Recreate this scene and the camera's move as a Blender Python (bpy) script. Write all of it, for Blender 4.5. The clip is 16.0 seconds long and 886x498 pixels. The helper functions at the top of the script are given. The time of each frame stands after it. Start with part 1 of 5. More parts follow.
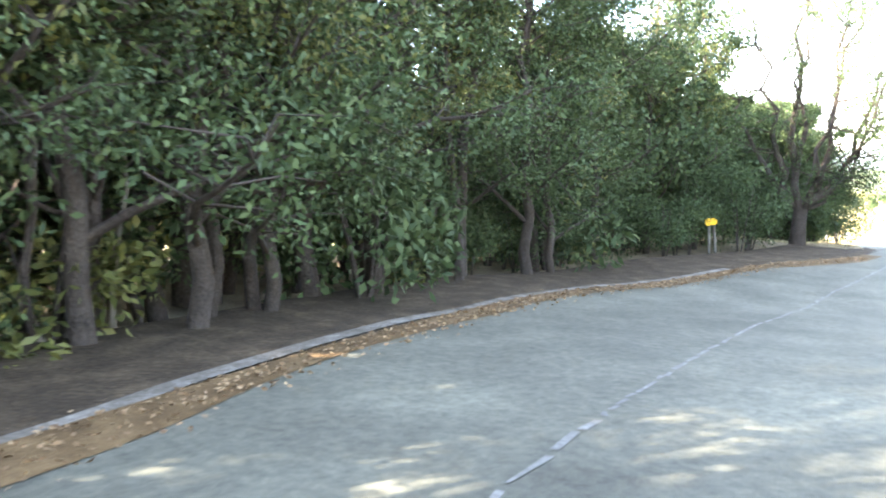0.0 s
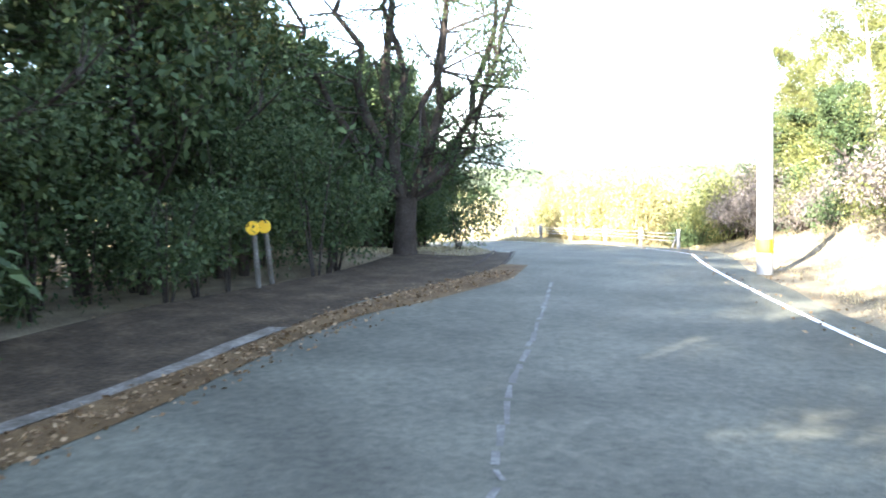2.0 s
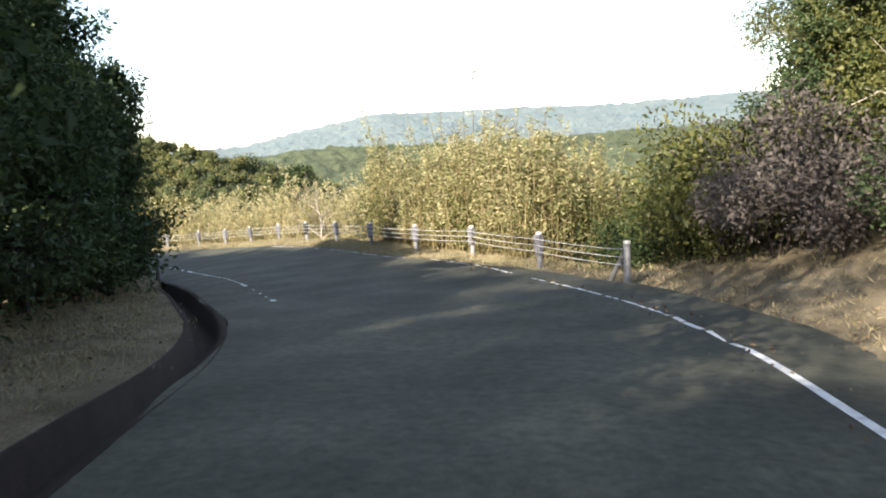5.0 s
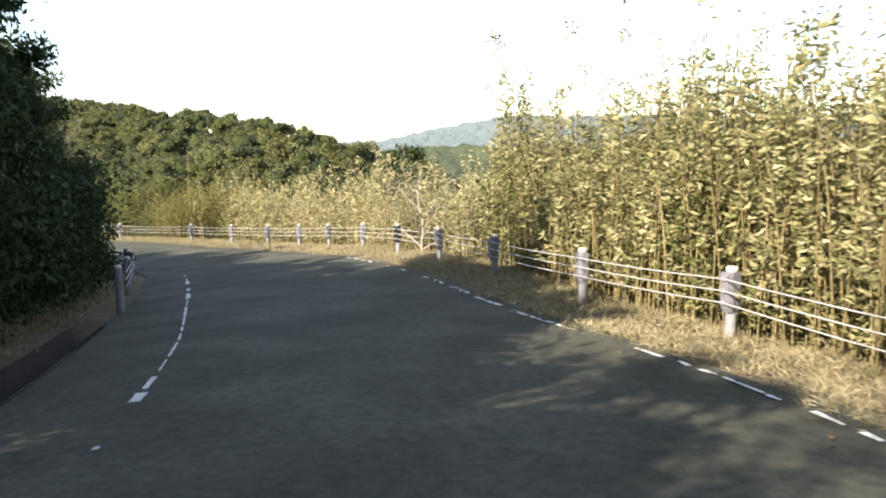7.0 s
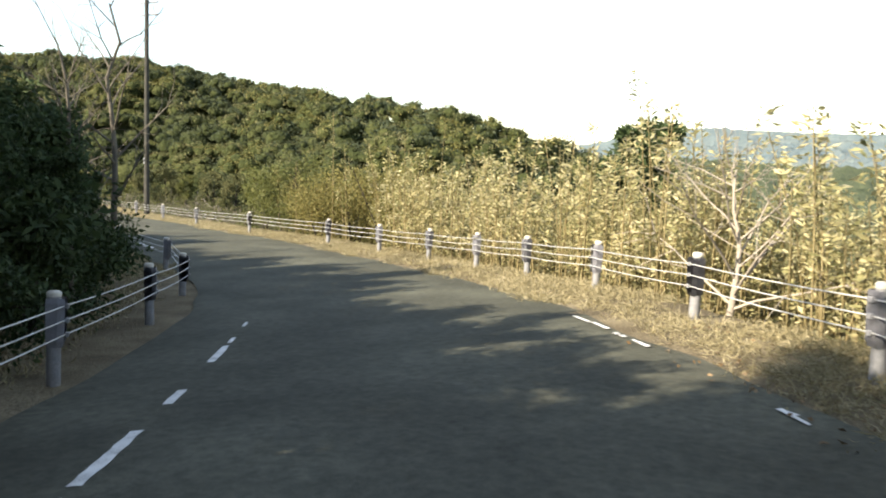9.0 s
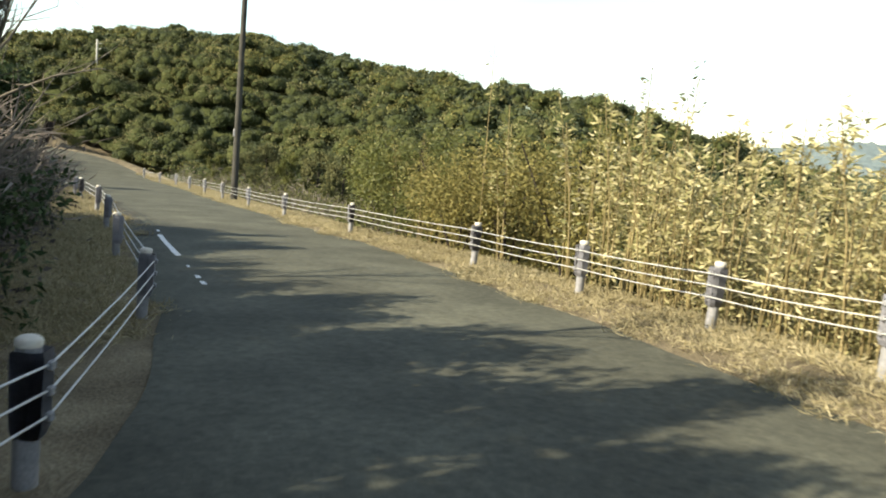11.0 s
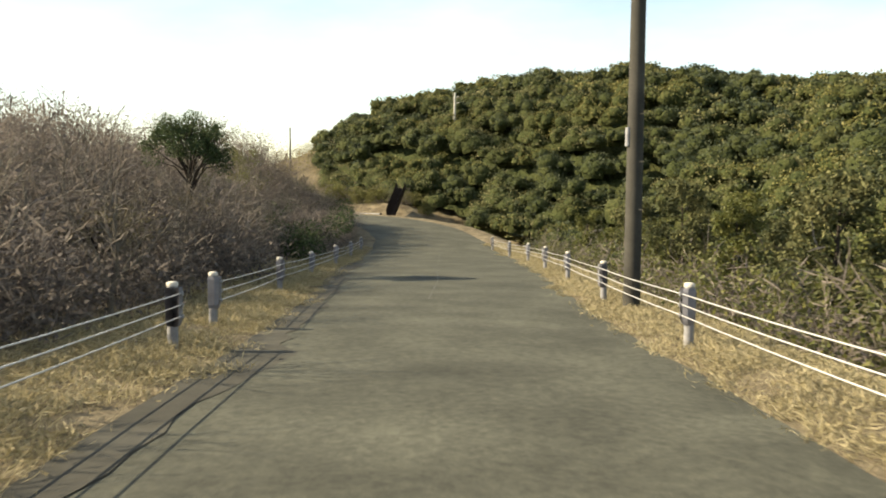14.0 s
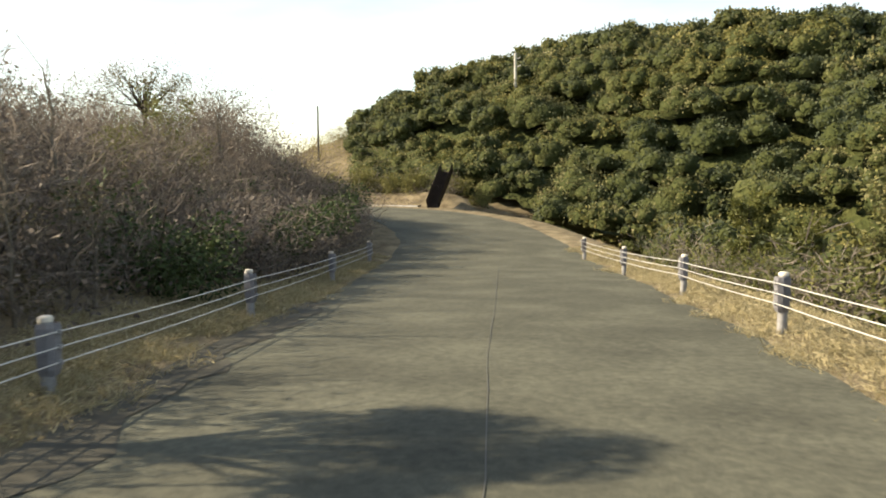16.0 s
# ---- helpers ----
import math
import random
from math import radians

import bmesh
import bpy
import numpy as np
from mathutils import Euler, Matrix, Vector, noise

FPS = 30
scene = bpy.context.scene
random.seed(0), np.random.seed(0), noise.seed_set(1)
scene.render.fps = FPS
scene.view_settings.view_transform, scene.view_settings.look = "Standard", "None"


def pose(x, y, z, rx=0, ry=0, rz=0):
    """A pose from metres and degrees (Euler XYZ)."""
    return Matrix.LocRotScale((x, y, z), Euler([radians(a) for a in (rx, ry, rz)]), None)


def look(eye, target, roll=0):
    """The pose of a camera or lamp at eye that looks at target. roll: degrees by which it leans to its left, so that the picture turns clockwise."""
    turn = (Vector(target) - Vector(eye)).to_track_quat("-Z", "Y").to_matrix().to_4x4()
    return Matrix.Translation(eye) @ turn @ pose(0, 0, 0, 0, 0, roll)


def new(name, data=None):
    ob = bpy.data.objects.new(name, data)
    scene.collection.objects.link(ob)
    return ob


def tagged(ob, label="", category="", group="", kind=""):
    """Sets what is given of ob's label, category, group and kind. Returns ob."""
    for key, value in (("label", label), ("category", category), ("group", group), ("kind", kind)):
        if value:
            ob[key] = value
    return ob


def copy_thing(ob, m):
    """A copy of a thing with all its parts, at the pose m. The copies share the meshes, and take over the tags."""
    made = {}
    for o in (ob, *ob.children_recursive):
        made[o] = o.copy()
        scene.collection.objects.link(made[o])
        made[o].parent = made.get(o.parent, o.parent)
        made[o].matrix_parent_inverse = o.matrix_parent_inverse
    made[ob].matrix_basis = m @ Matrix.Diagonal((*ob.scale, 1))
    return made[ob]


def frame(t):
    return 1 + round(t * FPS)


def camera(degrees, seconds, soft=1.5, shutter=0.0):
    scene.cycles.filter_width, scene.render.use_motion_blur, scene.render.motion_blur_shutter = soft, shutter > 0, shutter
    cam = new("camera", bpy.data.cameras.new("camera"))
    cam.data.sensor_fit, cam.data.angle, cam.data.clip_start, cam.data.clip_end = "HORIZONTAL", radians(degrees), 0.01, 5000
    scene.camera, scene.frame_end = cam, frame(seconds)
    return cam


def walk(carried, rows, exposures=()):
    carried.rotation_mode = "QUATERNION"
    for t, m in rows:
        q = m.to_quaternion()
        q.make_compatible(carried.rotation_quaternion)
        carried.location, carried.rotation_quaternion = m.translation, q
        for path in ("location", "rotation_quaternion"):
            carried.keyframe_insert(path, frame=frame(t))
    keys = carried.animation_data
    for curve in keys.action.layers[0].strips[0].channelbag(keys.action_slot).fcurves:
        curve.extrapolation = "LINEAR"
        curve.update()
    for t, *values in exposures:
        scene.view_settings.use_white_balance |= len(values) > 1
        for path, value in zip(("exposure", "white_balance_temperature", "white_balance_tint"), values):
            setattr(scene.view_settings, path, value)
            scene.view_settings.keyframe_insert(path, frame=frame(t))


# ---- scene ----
# ---- camera ----
cam = camera(57.8, 16.0, soft=1.9, shutter=0.15)
PATH = [
    (0, (13.537, -31.996, 4.192), (12.051, -30.671, 4.007), 0.0),
    (0.5, (11.76, -29.002, 4.005), (10.425, -27.523, 3.834), -0.6),
    (1, (10.296, -26.08, 3.868), (9.148, -24.451, 3.696), -0.9),
    (1.5, (9.07, -23.241, 3.65), (8.134, -21.483, 3.476), -1.2),
    (2, (8.179, -20.543, 3.49), (7.458, -18.686, 3.307), -1.9),
    (2.5, (7.708, -17.994, 3.332), (7.13, -16.088, 3.144), -2.0),
    (3, (7.38, -15.613, 3.173), (6.883, -13.684, 2.989), -2.0),
    (5.5, (4.583, -0.921, 2.983), (4.19, 1.022, 2.719), -3.9),
    (6, (3.941, 2.022, 2.682), (3.479, 3.951, 2.421), -3.1),
    (6.5, (2.947, 5.119, 2.411), (2.373, 7.018, 2.163), -1.8),
    (7, (1.664, 8.153, 2.169), (0.967, 10.013, 1.931), -0.7),
    (7.5, (0.255, 11.076, 1.938), (-0.559, 12.888, 1.707), -0.3),
    (8, (-1.33, 13.887, 1.716), (-2.259, 15.644, 1.495), 0.6),
    (8.5, (-3.02, 16.585, 1.485), (-4.038, 18.293, 1.265), 1.5),
    (11, (-12.937, 27.235, 0.368), (-14.247, 28.73, 0.118), 5.1),
    (11.5, (-15.536, 29.953, 0.125), (-16.927, 31.373, -0.095), 4.7),
    (12, (-18.501, 32.483, -0.109), (-20.004, 33.785, -0.324), 3.3),
    (12.5, (-21.868, 34.735, -0.268), (-23.489, 35.893, -0.451), 3.5),
    (13, (-25.466, 36.807, -0.432), (-27.192, 37.804, -0.599), 1.5),
    (13.5, (-29.289, 38.618, -0.603), (-31.089, 39.475, -0.756), 1.3),
    (14, (-33.228, 40.37, -0.83), (-35.077, 41.117, -0.975), 0.4),
    (14.5, (-37.317, 42.057, -1.029), (-39.195, 42.73, -1.172), -0.1),
    (15, (-41.55, 43.714, -1.216), (-43.442, 44.346, -1.361), 0.2),
    (15.5, (-45.853, 45.432, -1.423), (-47.752, 46.041, -1.577), -0.4),
    (16, (-50.176, 47.184, -1.635), (-52.075, 47.792, -1.791), -0.6),
]
walk(cam, [(t, look(eye, target, roll)) for t, eye, target, roll in PATH],
     [(0, 5.05, 6950, 15), (1.0, 5.05, 6750, 15), (1.5, 4.6, 6500, 14), (2.0, 4.05, 6250, 13), (3.0, 3.0, 6050, 13), (3.4, 2.5, 6400, 13), (5.5, 1.8, 6850, 13), (6.5, 1.72, 6900, 13), (8.5, 1.68, 7150, 11),
      (11, 1.48, 7450, 5), (12.5, 1.36, 7900, 7), (14, 1.36, 8300, 8), (16, 1.5, 8350, 9)])

# ---- light ----
SUN_YAW, SUN_EL = 158.0, 30.5          # yaw to the left from +y, elevation
sun_dir = Vector((-math.sin(radians(SUN_YAW)) * math.cos(radians(SUN_EL)), math.cos(radians(SUN_YAW)) * math.cos(radians(SUN_EL)), math.sin(radians(SUN_EL))))
world = bpy.data.worlds.new("world")
scene.world = world
world.use_nodes = True
wn = world.node_tree.nodes
wl = world.node_tree.links
bg = wn["Background"]
sky = wn.new("ShaderNodeTexSky")
sky.sky_type = "NISHITA"
sky.sun_disc = False
sky.sun_elevation = radians(SUN_EL)
sky.sun_rotation = radians(-SUN_YAW)
sky.air_density, sky.dust_density, sky.ozone_density = 1.0, 0.2, 1.3
# thin white cloud over all of the sky, with clearer gaps
w_tc, w_map, w_no, w_ramp, w_mix = (wn.new(k) for k in ("ShaderNodeTexCoord", "ShaderNodeMapping", "ShaderNodeTexNoise", "ShaderNodeValToRGB", "ShaderNodeMix"))
w_map.inputs["Scale"].default_value = (1.0, 1.0, 3.2)
w_no.inputs["Scale"].default_value, w_no.inputs["Detail"].default_value, w_no.inputs["Roughness"].default_value = 2.1, 7, 0.55
w_ramp.color_ramp.elements[0].position, w_ramp.color_ramp.elements[0].color = 0.42, (0.0, 0.0, 0.0, 1)
w_ramp.color_ramp.elements[1].position, w_ramp.color_ramp.elements[1].color = 0.68, (0.5, 0.5, 0.5, 1)
w_mix.data_type = "RGBA"
w_mix.inputs[7].default_value = (4.2, 4.3, 4.5, 1)
wl.new(w_tc.outputs["Generated"], w_map.inputs["Vector"])
wl.new(w_map.outputs[0], w_no.inputs["Vector"])
wl.new(w_no.outputs[0], w_ramp.inputs[0])
wl.new(w_ramp.outputs[0], w_mix.inputs["Factor"])
wl.new(sky.outputs[0], w_mix.inputs[6])
wl.new(w_mix.outputs[2], bg.inputs[0])
bg.inputs[1].default_value = 0.115
sun = new("sun", bpy.data.lights.new("sun", "SUN"))
sun.data.energy, sun.data.angle, sun.data.color = 5.0, radians(0.55), (1.0, 0.93, 0.82)
sun.matrix_world = look((0, 0, 0), -sun_dir)

# ---- materials ----
def nodes_of(name):
    m = bpy.data.materials.new(name)
    m.use_nodes = True
    nt = m.node_tree
    return m, nt.nodes, nt.links, nt.nodes["Principled BSDF"]


def ramp(n, stops):
    r = n.new("ShaderNodeValToRGB")
    el = r.color_ramp.elements
    while len(el) < len(stops):
        el.new(0.5)
    for e, (p, c) in zip(el, stops):
        e.position, e.color = p, (*c, 1)
    return r


def surface(name, colours, scale=4.0, fine=60.0, rough=0.9, bump=0.3, metal=0.0, dist=0.02, mottle=None):
    """A rough surface with variation at two scales and a fine relief."""
    m, n, l, b = nodes_of(name)
    tc = n.new("ShaderNodeTexCoord")
    big, small = n.new("ShaderNodeTexNoise"), n.new("ShaderNodeTexNoise")
    big.inputs["Scale"].default_value, small.inputs["Scale"].default_value = scale, fine
    big.inputs["Detail"].default_value, small.inputs["Detail"].default_value = 6, 4
    mix = n.new("ShaderNodeMath")
    mix.operation = "MULTIPLY_ADD"
    mix.inputs[1].default_value = 0.45
    half = n.new("ShaderNodeMath")
    half.operation = "MULTIPLY"
    half.inputs[1].default_value = 0.55
    for t in (big, small):
        l.new(tc.outputs["Object"], t.inputs["Vector"])
    l.new(big.outputs[0], half.inputs[0])
    l.new(small.outputs[0], mix.inputs[0])
    l.new(half.outputs[0], mix.inputs[2])
    r = ramp(n, [(0.3 + 0.4 * i / max(1, len(colours) - 1), c) for i, c in enumerate(colours)])
    l.new(mix.outputs[0], r.inputs[0])
    out = r.outputs[0]
    if mottle:
        # coarse speckle of stone chips and rubbed spots between the two scales
        mid, mul = n.new("ShaderNodeTexNoise"), n.new("ShaderNodeMix")
        mid.inputs["Scale"].default_value, mid.inputs["Detail"].default_value, mid.inputs["Roughness"].default_value = mottle, 9, 0.75
        l.new(tc.outputs["Object"], mid.inputs["Vector"])
        rub = ramp(n, [(0.3, (0.58, 0.58, 0.58)), (0.5, (1, 1, 1)), (0.72, (1.46, 1.44, 1.38))])
        l.new(mid.outputs[0], rub.inputs[0])
        mul.data_type, mul.blend_type = "RGBA", "MULTIPLY"
        mul.inputs["Factor"].default_value = 1.0
        l.new(out, mul.inputs[6])
        l.new(rub.outputs[0], mul.inputs[7])
        out = mul.outputs[2]
    l.new(out, b.inputs["Base Color"])
    b.inputs["Roughness"].default_value, b.inputs["Metallic"].default_value = rough, metal
    b.inputs["Specular IOR Level"].default_value = 0.12 if rough > 0.8 else 0.3
    bp = n.new("ShaderNodeBump")
    bp.inputs["Strength"].default_value, bp.inputs["Distance"].default_value = bump, dist
    l.new(small.outputs[0], bp.inputs["Height"])
    l.new(bp.outputs[0], b.inputs["Normal"])
    return m


def leafy(name, colours, through_light=0.3, rough=0.6, own=0.6, clump=0.4, size=0.6, shift=0.0):
    """Leaves: a colour of its own for each, and light that shines through."""
    m, n, l, b = nodes_of(name)
    g = n.new("ShaderNodeNewGeometry")
    tc = n.new("ShaderNodeTexCoord")
    no = n.new("ShaderNodeTexNoise")
    no.inputs["Scale"].default_value = size
    l.new(tc.outputs["Object"], no.inputs["Vector"])
    add = n.new("ShaderNodeMath")
    add.operation = "MULTIPLY_ADD"
    add.inputs[1].default_value = own
    h = n.new("ShaderNodeMath")
    h.operation = "MULTIPLY_ADD"
    h.inputs[1].default_value, h.inputs[2].default_value = clump, shift
    l.new(g.outputs["Random Per Island"], add.inputs[0])
    l.new(no.outputs[0], h.inputs[0])
    l.new(h.outputs[0], add.inputs[2])
    r = ramp(n, [(0.1 + 0.8 * i / max(1, len(colours) - 1), c) for i, c in enumerate(colours)])
    l.new(add.outputs[0], r.inputs[0])
    l.new(r.outputs[0], b.inputs["Base Color"])
    b.inputs["Roughness"].default_value = rough
    b.inputs["Specular IOR Level"].default_value = 0.3
    tr = n.new("ShaderNodeBsdfTranslucent")
    l.new(r.outputs[0], tr.inputs[0])
    mx = n.new("ShaderNodeMixShader")
    mx.inputs[0].default_value = through_light
    l.new(b.outputs[0], mx.inputs[1])
    l.new(tr.outputs[0], mx.inputs[2])
    l.new(mx.outputs[0], n["Material Output"].inputs[0])
    return m


M_ASPHALT = surface("asphalt", [(0.036, 0.037, 0.0285), (0.068, 0.069, 0.053), (0.108, 0.109, 0.083)], 0.7, 140, 0.84, 0.35, dist=0.01, mottle=9.0)
M_TAR = surface("tar", [(0.046, 0.045, 0.038), (0.09, 0.087, 0.075)], 6, 90, 0.6, 0.2)
M_PAINT = surface("road_paint", [(0.25, 0.25, 0.24), (0.62, 0.62, 0.6), (0.78, 0.78, 0.76)], 6, 90, 0.8, 0.3, dist=0.005)
M_OLDPAINT = surface("faded_road_paint", [(0.06, 0.06, 0.053), (0.095, 0.095, 0.086), (0.18, 0.18, 0.165)], 3, 25, 0.85, 0.3, dist=0.005)
M_GROUND = surface("soil", [(0.06, 0.048, 0.031), (0.15, 0.122, 0.078), (0.27, 0.228, 0.15)], 1.3, 30, 1.0, 0.8, dist=0.05)
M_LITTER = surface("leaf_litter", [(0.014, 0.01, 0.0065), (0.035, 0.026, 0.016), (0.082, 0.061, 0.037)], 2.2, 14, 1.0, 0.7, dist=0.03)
M_WASH = surface("washed_leaves", [(0.035, 0.022, 0.01), (0.075, 0.048, 0.022), (0.13, 0.088, 0.043)], 2.5, 40, 1.0, 0.5, dist=0.02)
M_DAMP = surface("silted_asphalt", [(0.034, 0.033, 0.027), (0.058, 0.056, 0.045), (0.092, 0.088, 0.07)], 1.2, 90, 0.9, 0.5, dist=0.006)
M_CONC = surface("concrete", [(0.1, 0.095, 0.085), (0.2, 0.195, 0.18), (0.33, 0.32, 0.3)], 3, 70, 0.9, 0.35)
M_GUTTER = surface("silted_concrete", [(0.04, 0.034, 0.025), (0.09, 0.082, 0.067), (0.19, 0.178, 0.155)], 3, 22, 0.95, 0.5)
# Dark brown of the drain channel; on the far wedge it paints shade.
M_DITCH_SHADE = surface("ditch_and_shade_brown", [(0.016, 0.011, 0.009), (0.04, 0.029, 0.022)], 3, 50, 0.9, 0.4)
M_POLE = surface("pole_concrete", [(0.03, 0.029, 0.025), (0.05, 0.048, 0.041), (0.078, 0.073, 0.062)], 2, 60, 0.85, 0.2)
# Lighter copy of the pole concrete, with bright sun put into the colour.
M_POLE_LIT = surface("sunlit_pole_concrete", [(0.28, 0.27, 0.24), (0.4, 0.385, 0.35), (0.5, 0.48, 0.44)], 2, 60, 0.85, 0.2)
M_STEEL = surface("painted_steel", [(0.15, 0.15, 0.16), (0.23, 0.23, 0.235), (0.32, 0.32, 0.31)], 8, 60, 0.5, 0.1, 0.0)
M_BRACKET = surface("bracket_steel", [(0.16, 0.16, 0.18), (0.27, 0.27, 0.29)], 9, 60, 0.5, 0.1, 0.0)
M_CABLE = surface("steel_rope", [(0.42, 0.42, 0.41), (0.58, 0.58, 0.56)], 30, 300, 0.45, 0.3, 0.2, 0.004)
M_CAP = surface("cream_cap", [(0.42, 0.39, 0.33), (0.58, 0.54, 0.46)], 9, 50, 0.6, 0.1)
M_YELLOW = surface("yellow_plate", [(0.75, 0.42, 0.02), (0.85, 0.52, 0.04)], 6, 40, 0.5, 0.1)
M_BLACK = surface("black_plate", [(0.015, 0.015, 0.015), (0.03, 0.03, 0.03)], 6, 40, 0.5, 0.1)
M_BARK = surface("bark", [(0.02, 0.016, 0.013), (0.042, 0.034, 0.028), (0.075, 0.062, 0.05)], 3, 26, 0.95, 1.0, dist=0.03)
M_GREYBARK = surface("grey_bark", [(0.08, 0.07, 0.055), (0.17, 0.15, 0.12)], 3, 30, 0.9, 0.7)
M_PALE = surface("pale_bark", [(0.22, 0.19, 0.15), (0.4, 0.35, 0.29)], 3, 30, 0.9, 0.6)
M_TWIG = leafy("brown_twigs", [(0.086, 0.072, 0.062), (0.16, 0.136, 0.116), (0.265, 0.228, 0.193)], 0.3, 0.9)
M_LEAF = leafy("evergreen_leaves", [(0.018, 0.032, 0.012), (0.04, 0.065, 0.022), (0.075, 0.1, 0.035)], 0.2, 0.75)
M_LEAF2 = leafy("olive_leaves", [(0.05, 0.062, 0.016), (0.1, 0.11, 0.03), (0.17, 0.16, 0.05)], 0.35, 0.55)
M_HILL = leafy("hill_foliage", [(0.028, 0.037, 0.015), (0.064, 0.073, 0.029), (0.14, 0.135, 0.055), (0.185, 0.165, 0.08)], 0.25, 0.75, 0.45, 1.5, 0.24, -0.5)
M_HILL_DARK = leafy("dark_hill_foliage", [(0.018, 0.028, 0.014), (0.04, 0.053, 0.025), (0.085, 0.094, 0.045)], 0.2, 0.75, 0.5, 1.2, 0.3, -0.35)
M_HILL_PALE = leafy("yellowish_hill_foliage", [(0.06, 0.066, 0.018), (0.11, 0.108, 0.03), (0.19, 0.165, 0.06)], 0.25, 0.75, 0.5, 1.2, 0.3, -0.35)
# Darker than the leaves: the shade inside the canopy is put into the colour.
M_HILL_SHADE = surface("hill_canopy_shade", [(0.02, 0.028, 0.01), (0.04, 0.048, 0.016), (0.075, 0.078, 0.028)], 0.35, 3.2, 0.9, 1.0, dist=0.35)
M_REED = leafy("bamboo_grass", [(0.075, 0.095, 0.037), (0.195, 0.2, 0.08), (0.35, 0.315, 0.15), (0.53, 0.475, 0.31)], 0.35, 0.7)
M_GOLD = leafy("golden_reed", [(0.14, 0.145, 0.06), (0.31, 0.285, 0.13), (0.48, 0.425, 0.225), (0.63, 0.57, 0.38)], 0.4, 0.7)
M_OCHRE = leafy("ochre_leaves", [(0.085, 0.079, 0.024), (0.172, 0.153, 0.047), (0.285, 0.235, 0.083)], 0.35, 0.7)
M_DULL = leafy("dull_olive_leaves", [(0.05, 0.046, 0.024), (0.105, 0.092, 0.05), (0.17, 0.145, 0.085)], 0.3, 0.8)
M_FALLEN = leafy("fallen_leaves", [(0.06, 0.036, 0.018), (0.15, 0.095, 0.047), (0.3, 0.215, 0.125)], 0.1, 0.8)
M_CULM = leafy("dry_culms", [(0.15, 0.12, 0.05), (0.3, 0.24, 0.12)], 0.1, 0.8)
M_GRASS = leafy("dry_grass", [(0.16, 0.136, 0.072), (0.3, 0.257, 0.145), (0.48, 0.42, 0.27)], 0.3, 0.85)
M_RED = leafy("russet_brush", [(0.064, 0.055, 0.049), (0.132, 0.113, 0.099), (0.22, 0.191, 0.166)], 0.4, 0.85)
# Distance haze is painted into this pale blue-green base colour.
M_MOUNT_HAZE = surface("hazed_mountain", [(0.1, 0.14, 0.15), (0.135, 0.17, 0.17), (0.18, 0.205, 0.185)], 0.02, 0.12, 1.0, 1.0, dist=6.0)
M_MOUNT2 = surface("near_wooded_hill", [(0.035, 0.05, 0.028), (0.075, 0.09, 0.05), (0.12, 0.13, 0.07)], 0.09, 0.7, 1.0, 1.0, dist=2.0)

# ---- mesh helpers ----
rng = np.random.default_rng(7)


def mesh_np(name, verts, quads, mat, smooth=False):
    """A mesh from arrays of vertices and of quads."""
    me = bpy.data.meshes.new(name)
    verts, quads = np.asarray(verts, np.float32), np.asarray(quads, np.int32)
    k = quads.shape[1]
    me.vertices.add(len(verts))
    me.vertices.foreach_set("co", verts.ravel())
    me.loops.add(quads.size)
    me.loops.foreach_set("vertex_index", quads.ravel())
    me.polygons.add(len(quads))
    me.polygons.foreach_set("loop_start", np.arange(0, quads.size, k, dtype=np.int32))
    me.polygons.foreach_set("loop_total", np.full(len(quads), k, np.int32))
    me.update(calc_edges=True)
    me.validate()
    if smooth:
        me.polygons.foreach_set("use_smooth", np.ones(len(quads), bool))
    me.materials.append(mat)
    return me


def joined(pieces):
    """Arrays of several pieces as one pair of arrays."""
    vs, qs, k = [], [], 0
    for v, q in pieces:
        vs.append(v)
        qs.append(np.asarray(q) + k)
        k += len(v)
    return np.concatenate(vs), np.concatenate(qs)


def leaves(pos, way, length, width, fold=0.15, face=None):
    """One lance-shaped leaf for each place, along its way."""
    n = len(pos)
    way = way / (np.linalg.norm(way, axis=1, keepdims=True) + 1e-9)
    side = np.cross(way, rng.normal(size=(n, 3)) if face is None else face)
    side /= np.linalg.norm(side, axis=1, keepdims=True) + 1e-9
    nor = np.cross(side, way)
    length, width = np.reshape(length, (-1, 1)), np.reshape(width, (-1, 1))
    mid = pos + way * length * 0.45 + nor * length * fold
    v = np.stack([pos, mid + side * width / 2, pos + way * length, mid - side * width / 2], 1).reshape(-1, 3)
    return v, np.arange(4 * n).reshape(-1, 4)


def tube(pts, radii, sides=6):
    """A tapered tube along points."""
    pts, radii = np.asarray(pts, float), np.asarray(radii, float)
    tan = np.gradient(pts, axis=0)
    tan /= np.linalg.norm(tan, axis=1, keepdims=True) + 1e-9
    ref = np.where(np.abs(tan[:, 2:3]) > 0.9, [[1.0, 0, 0]], [[0, 0, 1.0]])
    a = np.cross(tan, ref)
    a /= np.linalg.norm(a, axis=1, keepdims=True) + 1e-9
    b = np.cross(tan, a)
    ang = np.arange(sides) * 2 * np.pi / sides
    ring = a[:, None] * np.cos(ang)[None, :, None] + b[:, None] * np.sin(ang)[None, :, None]
    v = (pts[:, None] + ring * radii[:, None, None]).reshape(-1, 3)
    q = []
    for i in range(len(pts) - 1):
        for j in range(sides):
            k = (j + 1) % sides
            q.append((i * sides + j, i * sides + k, (i + 1) * sides + k, (i + 1) * sides + j))
    return v, np.array(q)


def part(name, data, parent, label="", m=None):
    """One mesh object under a thing or under a part."""
    ob = new(name, data)
    ob.parent = parent
    if m is not None:
        ob.matrix_basis = m
    return tagged(ob, label)


